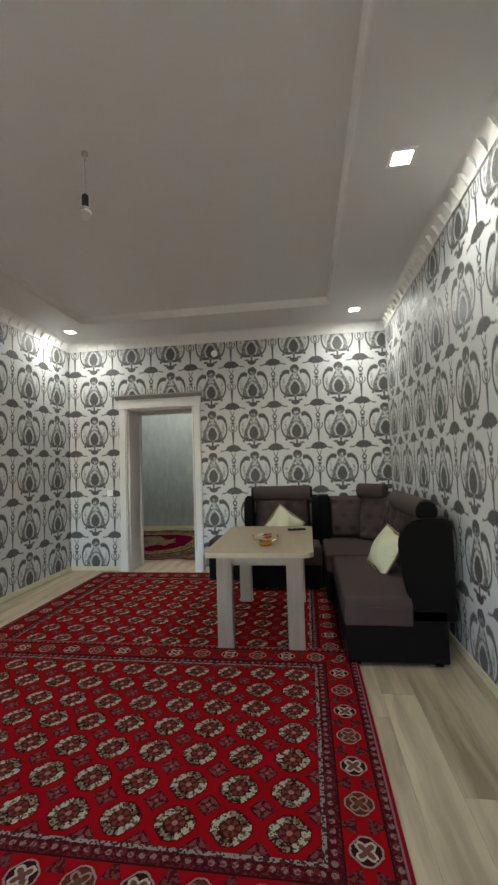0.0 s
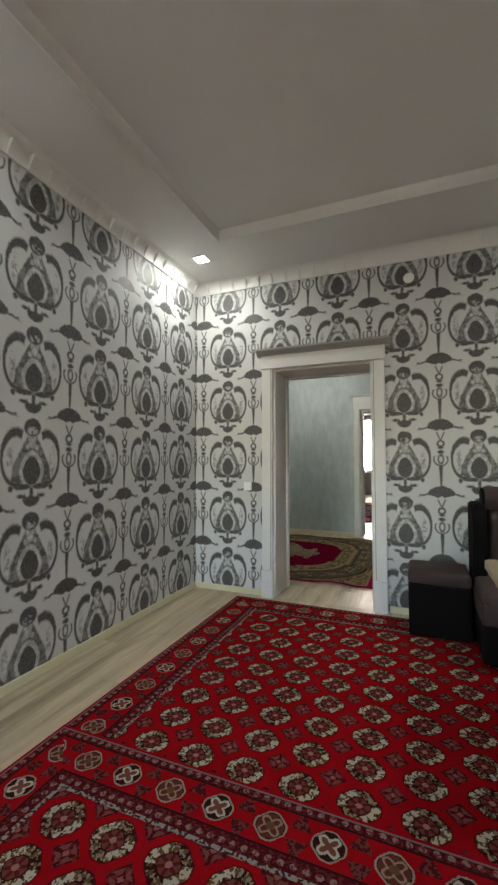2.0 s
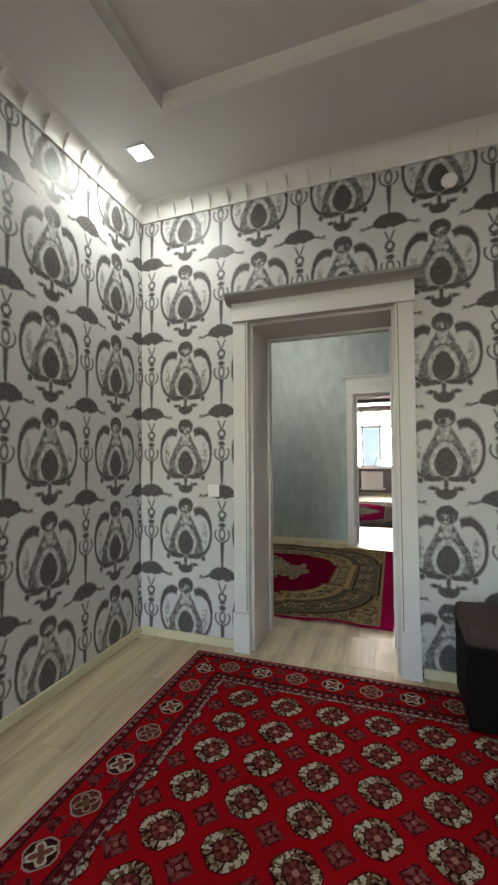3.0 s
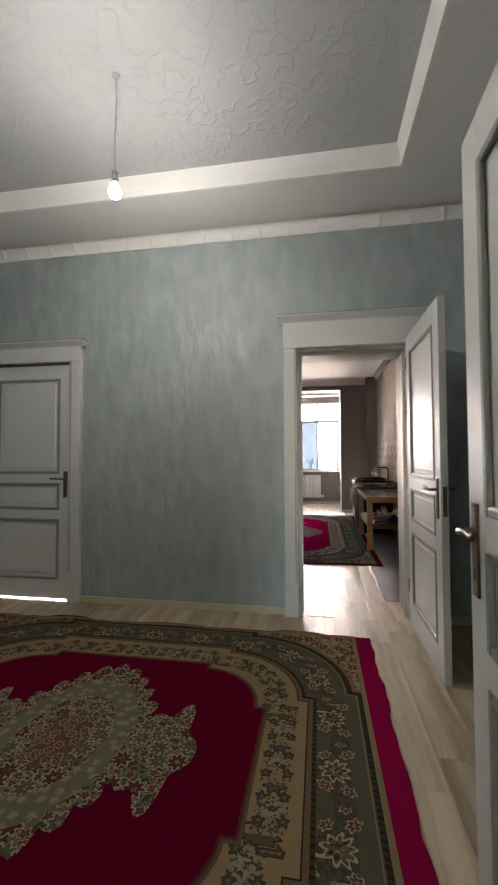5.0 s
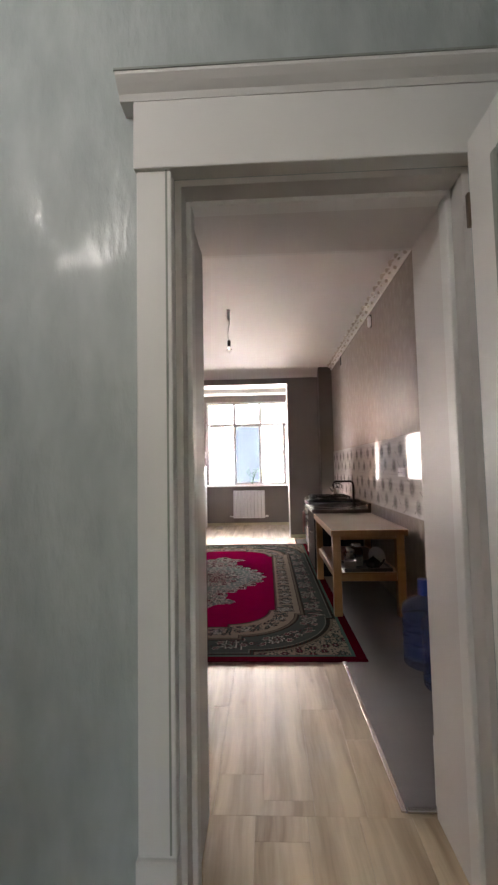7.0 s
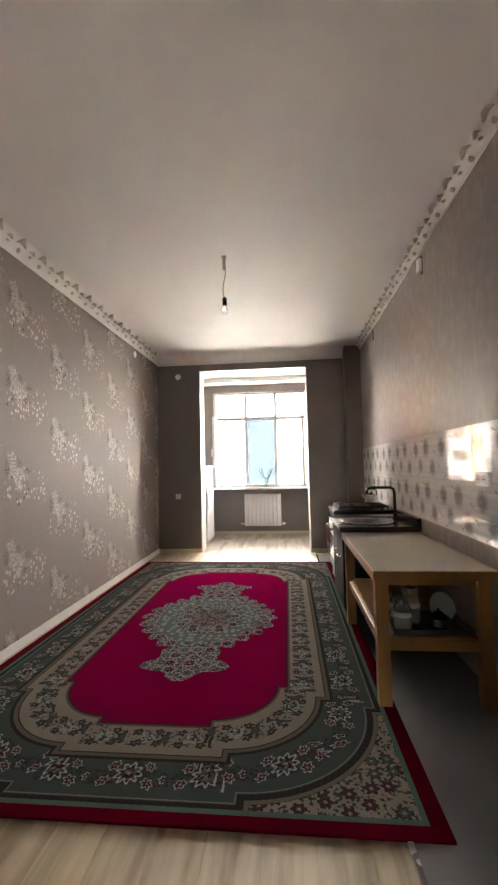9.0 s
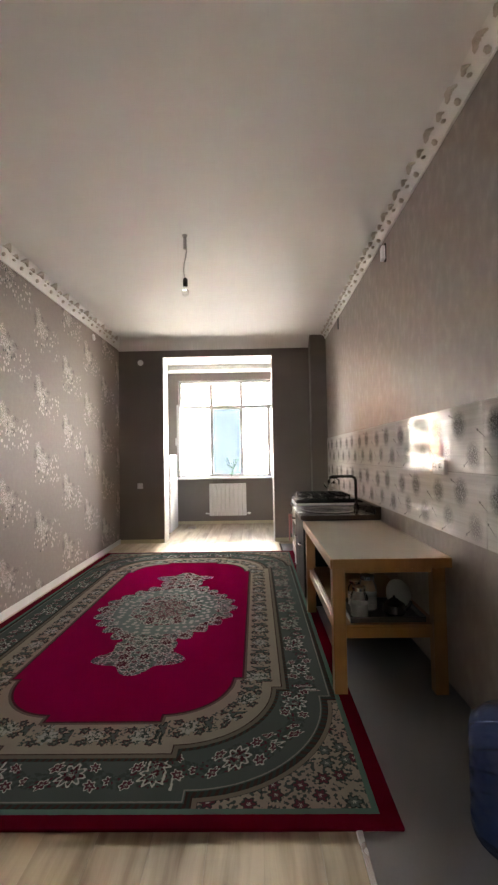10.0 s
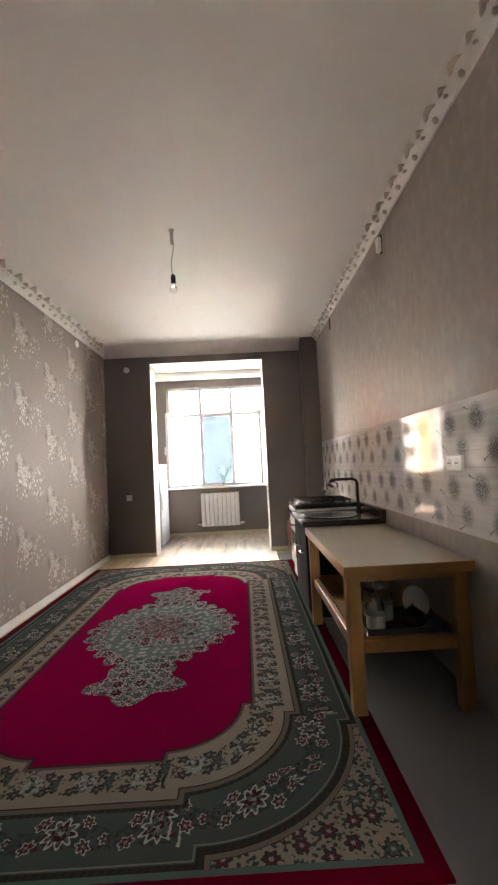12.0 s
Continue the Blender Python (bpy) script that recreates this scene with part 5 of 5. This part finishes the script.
def stove():
    th = thing("gas_stove", pose(-0.49, 13.83, 0.006), "white gas stove with black hob and grates", "stove")
    y0, y1 = -0.27, 0.27
    part("body", boxes((-0.31, 0.30, y0, y1, 0.05, 0.80), bevel=0.005), WENAM, th)
    part("foot", boxes((-0.28, 0.27, y0 + 0.02, y1 - 0.02, 0, 0.05)), ENAM, th)
    d = part("oven_door", boxes((-0.335, -0.311, y0 + 0.01, y1 - 0.01, 0.20, 0.68), bevel=0.005), WENAM, th)
    part("oven_window", boxes((-0.3375, -0.335, y0 + 0.09, y1 - 0.09, 0.30, 0.56)), SCREEN, d, "dark oven glass")
    part("oven_handle", tube([(-0.335, -0.2, 0.64), (-0.37, -0.19, 0.64), (-0.37, 0.19, 0.64), (-0.335, 0.2, 0.64)], 0.009), STEEL, d, "", True)
    part("control_panel", boxes((-0.335, -0.311, y0 + 0.002, y1 - 0.002, 0.69, 0.80), bevel=0.004), WENAM, th)
    for k in range(5):
        o = part("knob", lathe([(0.018, 0), (0.018, 0.014), (0.012, 0.022)], 14), ENAM, th)
        o.matrix_basis = pose(-0.335, -0.2 + 0.1 * k, 0.745, 0, -90, 0)
    part("hob", boxes((-0.335, 0.30, y0 - 0.005, y1 + 0.005, 0.80, 0.845), bevel=0.008), ENAM, th, "black enamel hob")
    for gy in (-0.13, 0.13):
        bm = bmesh.new()
        for x in (-0.27, -0.17, -0.07, 0.03, 0.13, 0.23):
            box(bm, x - 0.006, x + 0.006, gy - 0.115, gy + 0.115, 0.872, 0.886)
        for y in (gy - 0.115, gy, gy + 0.115):
            box(bm, -0.28, 0.24, y - 0.006, y + 0.006, 0.866, 0.882)
        for x in (-0.27, 0.23):
            for y in (gy - 0.11, gy + 0.11):
                box(bm, x - 0.006, x + 0.006, y - 0.006, y + 0.006, 0.845, 0.87)
        part("grate", bm, ENAM, th, "black cast grate")
        for x in (-0.17, 0.12):
            part("burner", lathe([(0.04, 0.845), (0.04, 0.855), (0.028, 0.862), (0.02, 0.866)], 18, x, gy), STEEL, th)
stove()
ke = thing("kettle", pose(-0.36, 13.92, 0.893), "steel kettle standing on the stove", "kettle")
part("body", lathe([(0.06, 0), (0.075, 0.01), (0.075, 0.05), (0.055, 0.095), (0.03, 0.10)], 20), STEEL, ke, "", True)
part("lid", lathe([(0.032, 0.099), (0.02, 0.108), (0.006, 0.112), (0.01, 0.125)], 16), ENAM, ke, "", True)
part("handle", tube([(-0.06, 0, 0.08), (-0.06, 0, 0.13), (-0.03, 0, 0.155), (0.03, 0, 0.155), (0.06, 0, 0.13), (0.06, 0, 0.08)], 0.007), ENAM, ke, "", True)
part("spout", tube([(-0.065, 0, 0.04), (-0.095, 0, 0.07), (-0.11, 0, 0.10)], [0.014, 0.011, 0.009]), STEEL, ke, "", True)
tw = thing("dish_towel", pose(-0.874, 13.78, 0.654), "red and white dish towel over the oven handle", "towel")
bm = bmesh.new()
for k, (a, b) in enumerate(((-0.012, -0.28), (0.012, -0.2))):
    g = [[bm.verts.new((a + 0.006 * math.sin(9 * i / 8 + k), -0.07 + 0.14 * i / 8, b * j / 6 + 0.006)) for i in range(9)] for j in range(7)]
    for r1, r2 in zip(g, g[1:]):
        for i in range(8):
            bm.faces.new((r1[i], r1[i + 1], r2[i + 1], r2[i]))
    if k == 0:
        top0 = g[0]
    else:
        for i in range(8):
            bm.faces.new((top0[i], top0[i + 1], g[0][i + 1], g[0][i]))
bmesh.ops.solidify(bm, geom=bm.faces[:], thickness=0.004)
part("cloth", bm, TOWEL, tw, "", True)


def bottle(m, label):
    th = thing("water_bottle", m, label, "bottle", "large water bottles")
    R = 0.137
    prof = [(R * 0.80, 0), (R * 0.97, 0.012), (R, 0.03)]
    for k in range(4):
        z = 0.06 + k * 0.075
        prof += [(R, z), (R * 0.92, z + 0.012), (R * 0.92, z + 0.02), (R, z + 0.032)]
    prof += [(R, 0.345), (R * 0.93, 0.385), (R * 0.62, 0.42), (R * 0.28, 0.437), (0.030, 0.445), (0.029, 0.47)]
    part("body", lathe(prof, 36), BLUE, th, "ribbed translucent blue plastic", True)
    part("cap", lathe([(0.034, 0.447), (0.035, 0.45), (0.034, 0.535), (0.03, 0.545), (0.008, 0.546)], 20), CAPB, th, "dark blue cap", True)
    return th
b1 = bottle(pose(-0.385, 10.655, 0.006), "large translucent blue water bottle on the linoleum")
copy_thing(b1, pose(-0.365, 10.365, 0.006, 0, 0, 40))


def socket(m, label):
    th = thing("wall_socket", m, label, "socket", "wall sockets")
    part("frame", boxes((-0.075, 0.075, -0.04, 0.04, 0, 0.022), bevel=0.004), PVC, th)
    for s in (-0.037, 0.037):
        o = part("insert", lathe([(0.024, 0.022), (0.024, 0.026), (0.02, 0.023), (0.004, 0.0225)], 18, s, 0), WENAM, th)
        part("hole", boxes((s - 0.012, s - 0.007, -0.003, 0.003, 0.0235, 0.0265), (s + 0.007, s + 0.012, -0.003, 0.003, 0.0235, 0.0265)), ENAM, o)
socket(pose(KIT[1] - 0.012, 11.60, 1.235, 90, 0, -90), "double white wall socket over the tiles")
switch(pose(-3.04, KIT[3], 0.88, 90), "white wall switch on taupe wall")
disc(pose(-3.02, KIT[3], 2.80, 90), "round white junction box cover near the ceiling")
disc(pose(KIT[0], 14.55, 2.92, 90, 0, 90), "round white junction box cover on floral wallpaper")
pendant("pendant_bulb", -1.79, 12.50, 3.13, 2.665, CLEAR, "black socket with clear bulb on a crooked cord", 0.012, 0.03)


def bracket(y, big):
    th = thing("wall_bracket", pose(KIT[1], y, 2.93 if big else 2.97), "small metal curtain bracket below the cornice", "bracket", "wall brackets")
    part("plate", boxes((-0.012, 0, -0.012, 0.012, -0.06, 0.085), bevel=0.002), ENAM, th)
    if big:
        part("cover", boxes((-0.04, -0.012, -0.03, 0.025, -0.05, 0.06), bevel=0.004), PVC, th, "white plastic cover")
bracket(12.50, True)
bracket(14.40, False)

rad = thing("radiator", pose(-1.80, 17.19, 0.17), "white sectional radiator below the window", "radiator")
for k in range(9):
    x = -0.36 + k * 0.08
    part("section", boxes((x + 0.003, x + 0.077, -0.045, 0.045, 0, 0.62), bevel=0.012), WENAM, rad)
part("pipe", tube([(-0.36, 0, 0.04), (-0.42, 0, 0.04), (-0.43, 0.05, 0.04), (-0.43, 0.08, 0.04)], 0.012), WENAM, rad, "", True)
part("pipe", tube([(0.36, 0, 0.04), (0.42, 0, 0.04), (0.43, 0.05, 0.04), (0.43, 0.08, 0.04)], 0.012), WENAM, rad, "", True)
part("valve", lathe([(0.02, 0.02), (0.022, 0.03), (0.022, 0.06), (0.015, 0.065)], 14, 0.40, 0), PVC, rad)


# ---- balcony window ----
def pane_frame(x0, x1, z0, z1, w, y0, y1):
    return boxes((x0, x0 + w, y0, y1, z0, z1), (x1 - w, x1, y0, y1, z0, z1), (x0 + w, x1 - w, y0, y1, z0, z0 + w), (x0 + w, x1 - w, y0, y1, z1 - w, z1), bevel=0.005)
FRAME = plain("window_frame_pvc", (0.60, 0.60, 0.61), 0.35, var=0.02, bump=0.02)
wn = thing("window_1", pose(0, 0, 0), "white plastic window with two sashes open inwards", "window")
wn["kind"] = "structure"
yf0, yf1 = 17.33, 17.40
part("window_frame", pane_frame(WX0, WX1, WZ0, WZ1, 0.055, yf0, yf1), FRAME, wn)
for x in (-2.115, -1.515):
    part("mullion", boxes((x - 0.036, x + 0.036, yf0, yf1, WZ0 + 0.055, WZ1 - 0.055), bevel=0.004), FRAME, wn)
for a, b in ((WX0 + 0.055, -2.147), (-2.083, -1.547), (-1.483, WX1 - 0.055)):
    part("transom", boxes((a, b, yf0, yf1, 2.255, 2.335), bevel=0.004), FRAME, wn)
    p = part("pane", boxes((a, b, 17.362, 17.368, 2.33, WZ1 - 0.055)), GLASS, wn)
    p.visible_shadow = False
TINT = glassy("blue_film_glass", (0.0092, 0.0130, 0.0168))
p = part("pane", boxes((-2.083, -1.547, 17.362, 17.368, WZ0 + 0.055, 2.27)), TINT, wn, "pane with pale blue film")
p.visible_shadow = False
def sash(hx, width, ang, s):
    o = part("sash", pane_frame(0, width, 0, 1.33, 0.06, -0.03, 0.03), FRAME, wn, "open casement sash")
    o.matrix_basis = pose(hx, 17.30, WZ0 + 0.035, 0, 0, ang)
    g = part("sash_pane", boxes((0.06, width - 0.06, -0.004, 0.004, 0.06, 1.27)), GLASS, o)
    g.visible_shadow = False
    part("sash_handle", boxes((width - 0.04, width - 0.02, -0.06, -0.03, 0.58, 0.72), bevel=0.004), FRAME, o)
sash(WX0 + 0.03, 0.58, -83, 1)
sash(WX1 - 0.03, 0.58, 180 + 80, 1)
struct("window_sill", boxes((WX0 - 0.06, WX1 + 0.06, 17.10, 17.33, WZ0 - 0.035, WZ0 - 0.002), bevel=0.006), PVC, "white plastic window sill")
struct("balcony_ceiling_step", boxes((BAL[0], BAL[1], 16.95, BAL[3], 2.97, 3.06)), WHITE, "white step below the balcony ceiling")

pl = thing("vase_with_twigs", pose(-1.72, 17.20, WZ0 - 0.002), "small glass vase with leafy twigs on the sill", "plant")
part("vase", lathe([(0.03, 0), (0.038, 0.03), (0.03, 0.09), (0.035, 0.11)], 16), CLEAR, pl, "", True)
rng = random.Random(11)
for k in range(6):
    a, l = rng.uniform(0, 6.28), rng.uniform(0.18, 0.34)
    ex, ey = math.cos(a) * 0.14, math.sin(a) * 0.06
    st = part("twig", tube([(0, 0, 0.02), (ex * 0.3, ey * 0.3, 0.02 + l * 0.5), (ex, ey, 0.06 + l)], 0.003, 6), GREEN, pl)
    bm = bmesh.new()
    for j in range(7):
        f = 0.45 + 0.55 * j / 6
        c = Vector((ex * f * f, ey * f * f, 0.04 + l * f)) + Vector((rng.uniform(-0.02, 0.02), rng.uniform(-0.02, 0.02), 0))
        d = Vector((rng.uniform(-1, 1), rng.uniform(-1, 1), rng.uniform(0, 1))).normalized() * 0.035
        n = d.cross(Vector((0.2, 1, 0.3))).normalized() * 0.011
        bm.faces.new([bm.verts.new(c), bm.verts.new(c + d * 0.5 + n), bm.verts.new(c + d), bm.verts.new(c + d * 0.5 - n)])
    part("leaves", bm, GREEN, pl)

fr = thing("refrigerator", pose(-3.03, 16.42, 0), "white refrigerator standing on the balcony", "refrigerator")
part("body", boxes((-0.34, 0.30, -0.32, 0.32, 0.04, 1.36), bevel=0.012), WENAM, fr)
part("foot", boxes((-0.30, 0.28, -0.28, 0.28, 0, 0.04)), ENAM, fr)
part("door", boxes((0.303, 0.345, -0.32, 0.32, 0.05, 0.92), bevel=0.008), WENAM, fr)
part("freezer_door", boxes((0.303, 0.345, -0.32, 0.32, 0.93, 1.36), bevel=0.008), WENAM, fr)
part("handle", boxes((0.345, 0.36, -0.29, -0.26, 0.6, 0.88), bevel=0.004), PVC, fr)
fb = thing("white_box", pose(-2.98, 16.35, 1.36), "small white box on top of the refrigerator", "box")
part("carton", boxes((-0.12, 0.12, -0.12, 0.12, 0, 0.16), bevel=0.004), PINKC, fb)
rag = thing("crumpled_cloth", pose(-2.42, 16.75, 0), "pale crumpled cloth on the balcony floor", "cloth")
bm = bmesh.new()
bmesh.ops.create_icosphere(bm, subdivisions=3, radius=0.06)
for v in bm.verts:
    k = 1 + 0.5 * noise.noise(v.co * 28)
    v.co = Vector((v.co.x * k * 1.3, v.co.y * k, max(0.0, v.co.z * k * 0.5 + 0.015)))
part("cloth", bm, PINKC, rag, "", True)

# ---- outside ----
struct("ground", boxes((-400, 400, 18, 800, -6.2, -6.0)), plain("dry_ground", (0.60, 0.56, 0.50), 0.9, big=0.05), "dry pale ground outside")
hz = struct("backdrop", boxes((-90, 90, 95, 95.5, -6, 75)), emit("bright_haze", (1.0, 0.97, 0.94), 1.25), "bright hazy sky beyond the window")


def tower(x, y, w, d, storeys, wall, label):
    th = thing("apartment_building", pose(x, y, -6.0), label, "building")
    h = storeys * 3.0 + 1
    part("wall", boxes((-w / 2, w / 2, 0, d, 0, h)), wall, th)
    part("roof", boxes((-w / 2 - 0.3, w / 2 + 0.3, -0.3, d + 0.3, h, h + 0.5)), KEND, th)
    first = None
    n = int(w / 3)
    for s in range(storeys):
        for k in range(n):
            if first is None:
                first = part("window", boxes((-0.8, 0.8, -0.03, 0.06, 0, 1.5)), SCREEN, th)
                o = first
            else:
                o = first.copy()
                scene.collection.objects.link(o)
                o.parent = th
            o.location = (-w / 2 + (k + 0.5) * w / n, 0, s * 3.0 + 1.2)
tower(-18.4, 62, 7, 14, 12, plain("white_render", (0.62, 0.60, 0.56), 0.9, big=0.3), "white high-rise apartment building across the yard")
tower(-25.8, 60, 7.5, 14, 10, plain("orange_render", (0.55, 0.26, 0.10), 0.9, big=0.3), "orange apartment building across the yard")

# ---- pieces: tiles, cornice ornaments, planks ----
tw_, th_, tg = 0.60, 0.35, 0.003
splash = struct("wall_tile_backing", boxes((KIT[1] - 0.004, KIT[1], KIT[2] + 0.3, 15.36, 0.86, 1.565)), GROUT, "grey grout bed of the tile band")
tile_me = None
ys = 15.355
while ys - tw_ > KIT[2] + 0.25:
    for r in range(2):
        if tile_me is None:
            o = part("tile", boxes((-0.007, 0.0, tg / 2, tw_ - tg / 2, tg / 2, th_ - tg / 2), bevel=0.001), TILE, splash, "glossy pale tile with dark dandelion print")
            tile_me = o.data
        else:
            o = new("tile", tile_me)
            o.parent = splash
        o.location = (KIT[1] - 0.004, ys - tw_, 0.862 + r * th_)
    ys -= tw_


def shell():
    bm = bmesh.new()
    n = 7
    for i in range(n):
        a = -1.0 + 2.0 * i / (n - 1)
        c = Vector((0, 0.030 * math.sin(a), 0.034 * math.cos(a) + 0.006))
        mat = Matrix.Translation(c) @ Matrix.Rotation(a, 4, "X") @ Matrix.Diagonal((0.010, 0.009, 0.028, 1))
        bmesh.ops.create_icosphere(bm, subdivisions=1, radius=1, matrix=mat)
    bmesh.ops.create_icosphere(bm, subdivisions=1, radius=1, matrix=Matrix.Translation((0, 0, -0.028)) @ Matrix.Diagonal((0.010, 0.013, 0.018, 1)))
    return bm
shell_me = None
for wx, s in ((KIT[0], 1), (KIT[1], -1)):
    k = 0
    y = KIT[2] + 0.15
    while y < KIT[3] - 0.3:
        if shell_me is None:
            o = part("ornament", shell(), CORN_K, cornice_k, "shell ornament with its shade put into a brownish cream")
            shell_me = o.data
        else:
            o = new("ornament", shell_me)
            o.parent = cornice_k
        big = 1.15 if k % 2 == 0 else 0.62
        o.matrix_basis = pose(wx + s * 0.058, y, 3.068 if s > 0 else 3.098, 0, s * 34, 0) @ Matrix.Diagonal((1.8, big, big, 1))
        y += 0.1325
        k += 1

rib_me = None
def rib(px, py, ang, z, parent, sc=1.0):
    global rib_me
    if rib_me is None:
        o = part("rib", extrude([(0.0, 0.0), (-0.030, 0.012), (-0.050, 0.05), (-0.095, 0.12), (-0.10, 0.137), (0, 0.137)], "x", -0.006, 0.006), CORN, parent)
        rib_me = o.data
    else:
        o = new("rib", rib_me)
        o.parent = parent
    o.matrix_basis = pose(px, py, z, 0, 0, ang) @ Matrix.Diagonal((1, sc, sc, 1))
x = HALL[0] + 0.2
while x < HALL[1]:
    rib(x, HALL[3] - 0.004, 0, 3.163, cornice_h, 0.60)
    x += 0.245
y = HALL[2] + 0.2
while y < HALL[3] - 0.1:
    rib(HALL[1] - 0.004, y, -90, 3.163, cornice_h, 0.60)
    y += 0.245
x = R1[0] + 0.15
while x < R1[1]:
    rib(x, R1[3] - 0.0, 0, 3.038, cornice_r, 0.66)
    x += 0.14
y = 0.5
while y < R1[3] - 0.1:
    rib(R1[0], y, 90, 3.038, cornice_r, 0.66)
    rib(R1[1], y, -90, 3.038, cornice_r, 0.66)
    y += 0.14

rng = random.Random(7)
plank_meshes = {}
def planks(parent, x0, x1, y0, y1, skip=None):
    """Laminate boards along y with staggered ends."""
    W, L, g = 0.193, 1.29, 0.0007
    x = x0
    while x < x1 - 0.01:
        w = min(W, x1 - x)
        y = y0 - rng.random() * L
        while y < y1:
            a, b = max(y, y0), min(y + L, y1)
            if b - a > 0.02:
                key = (round(w, 3), round(b - a, 3))
                if key not in plank_meshes:
                    o = part("plank", boxes((g, w - g, g, b - a - g, -0.010, 0.0)), FLOOR, parent)
                    plank_meshes[key] = o.data
                else:
                    o = new("plank", plank_meshes[key])
                    o.parent = parent
                o.location = (x, a, 0)
            y += L
        x += W
planks(floor_r, R1[0], R1[1], -0.6, R1[3])
planks(floor_h, D1[0], D1[1], R1[3], HALL[2])
planks(floor_h, HALL[0], HALL[1], HALL[2], HALL[3])
planks(floor_k, D2[0], D2[1], HALL[3], KIT[2])
planks(floor_k, KIT[0], -0.90, KIT[2], KIT[3])
planks(floor_k, BAL[0], BAL[1], KIT[3], BAL[3])
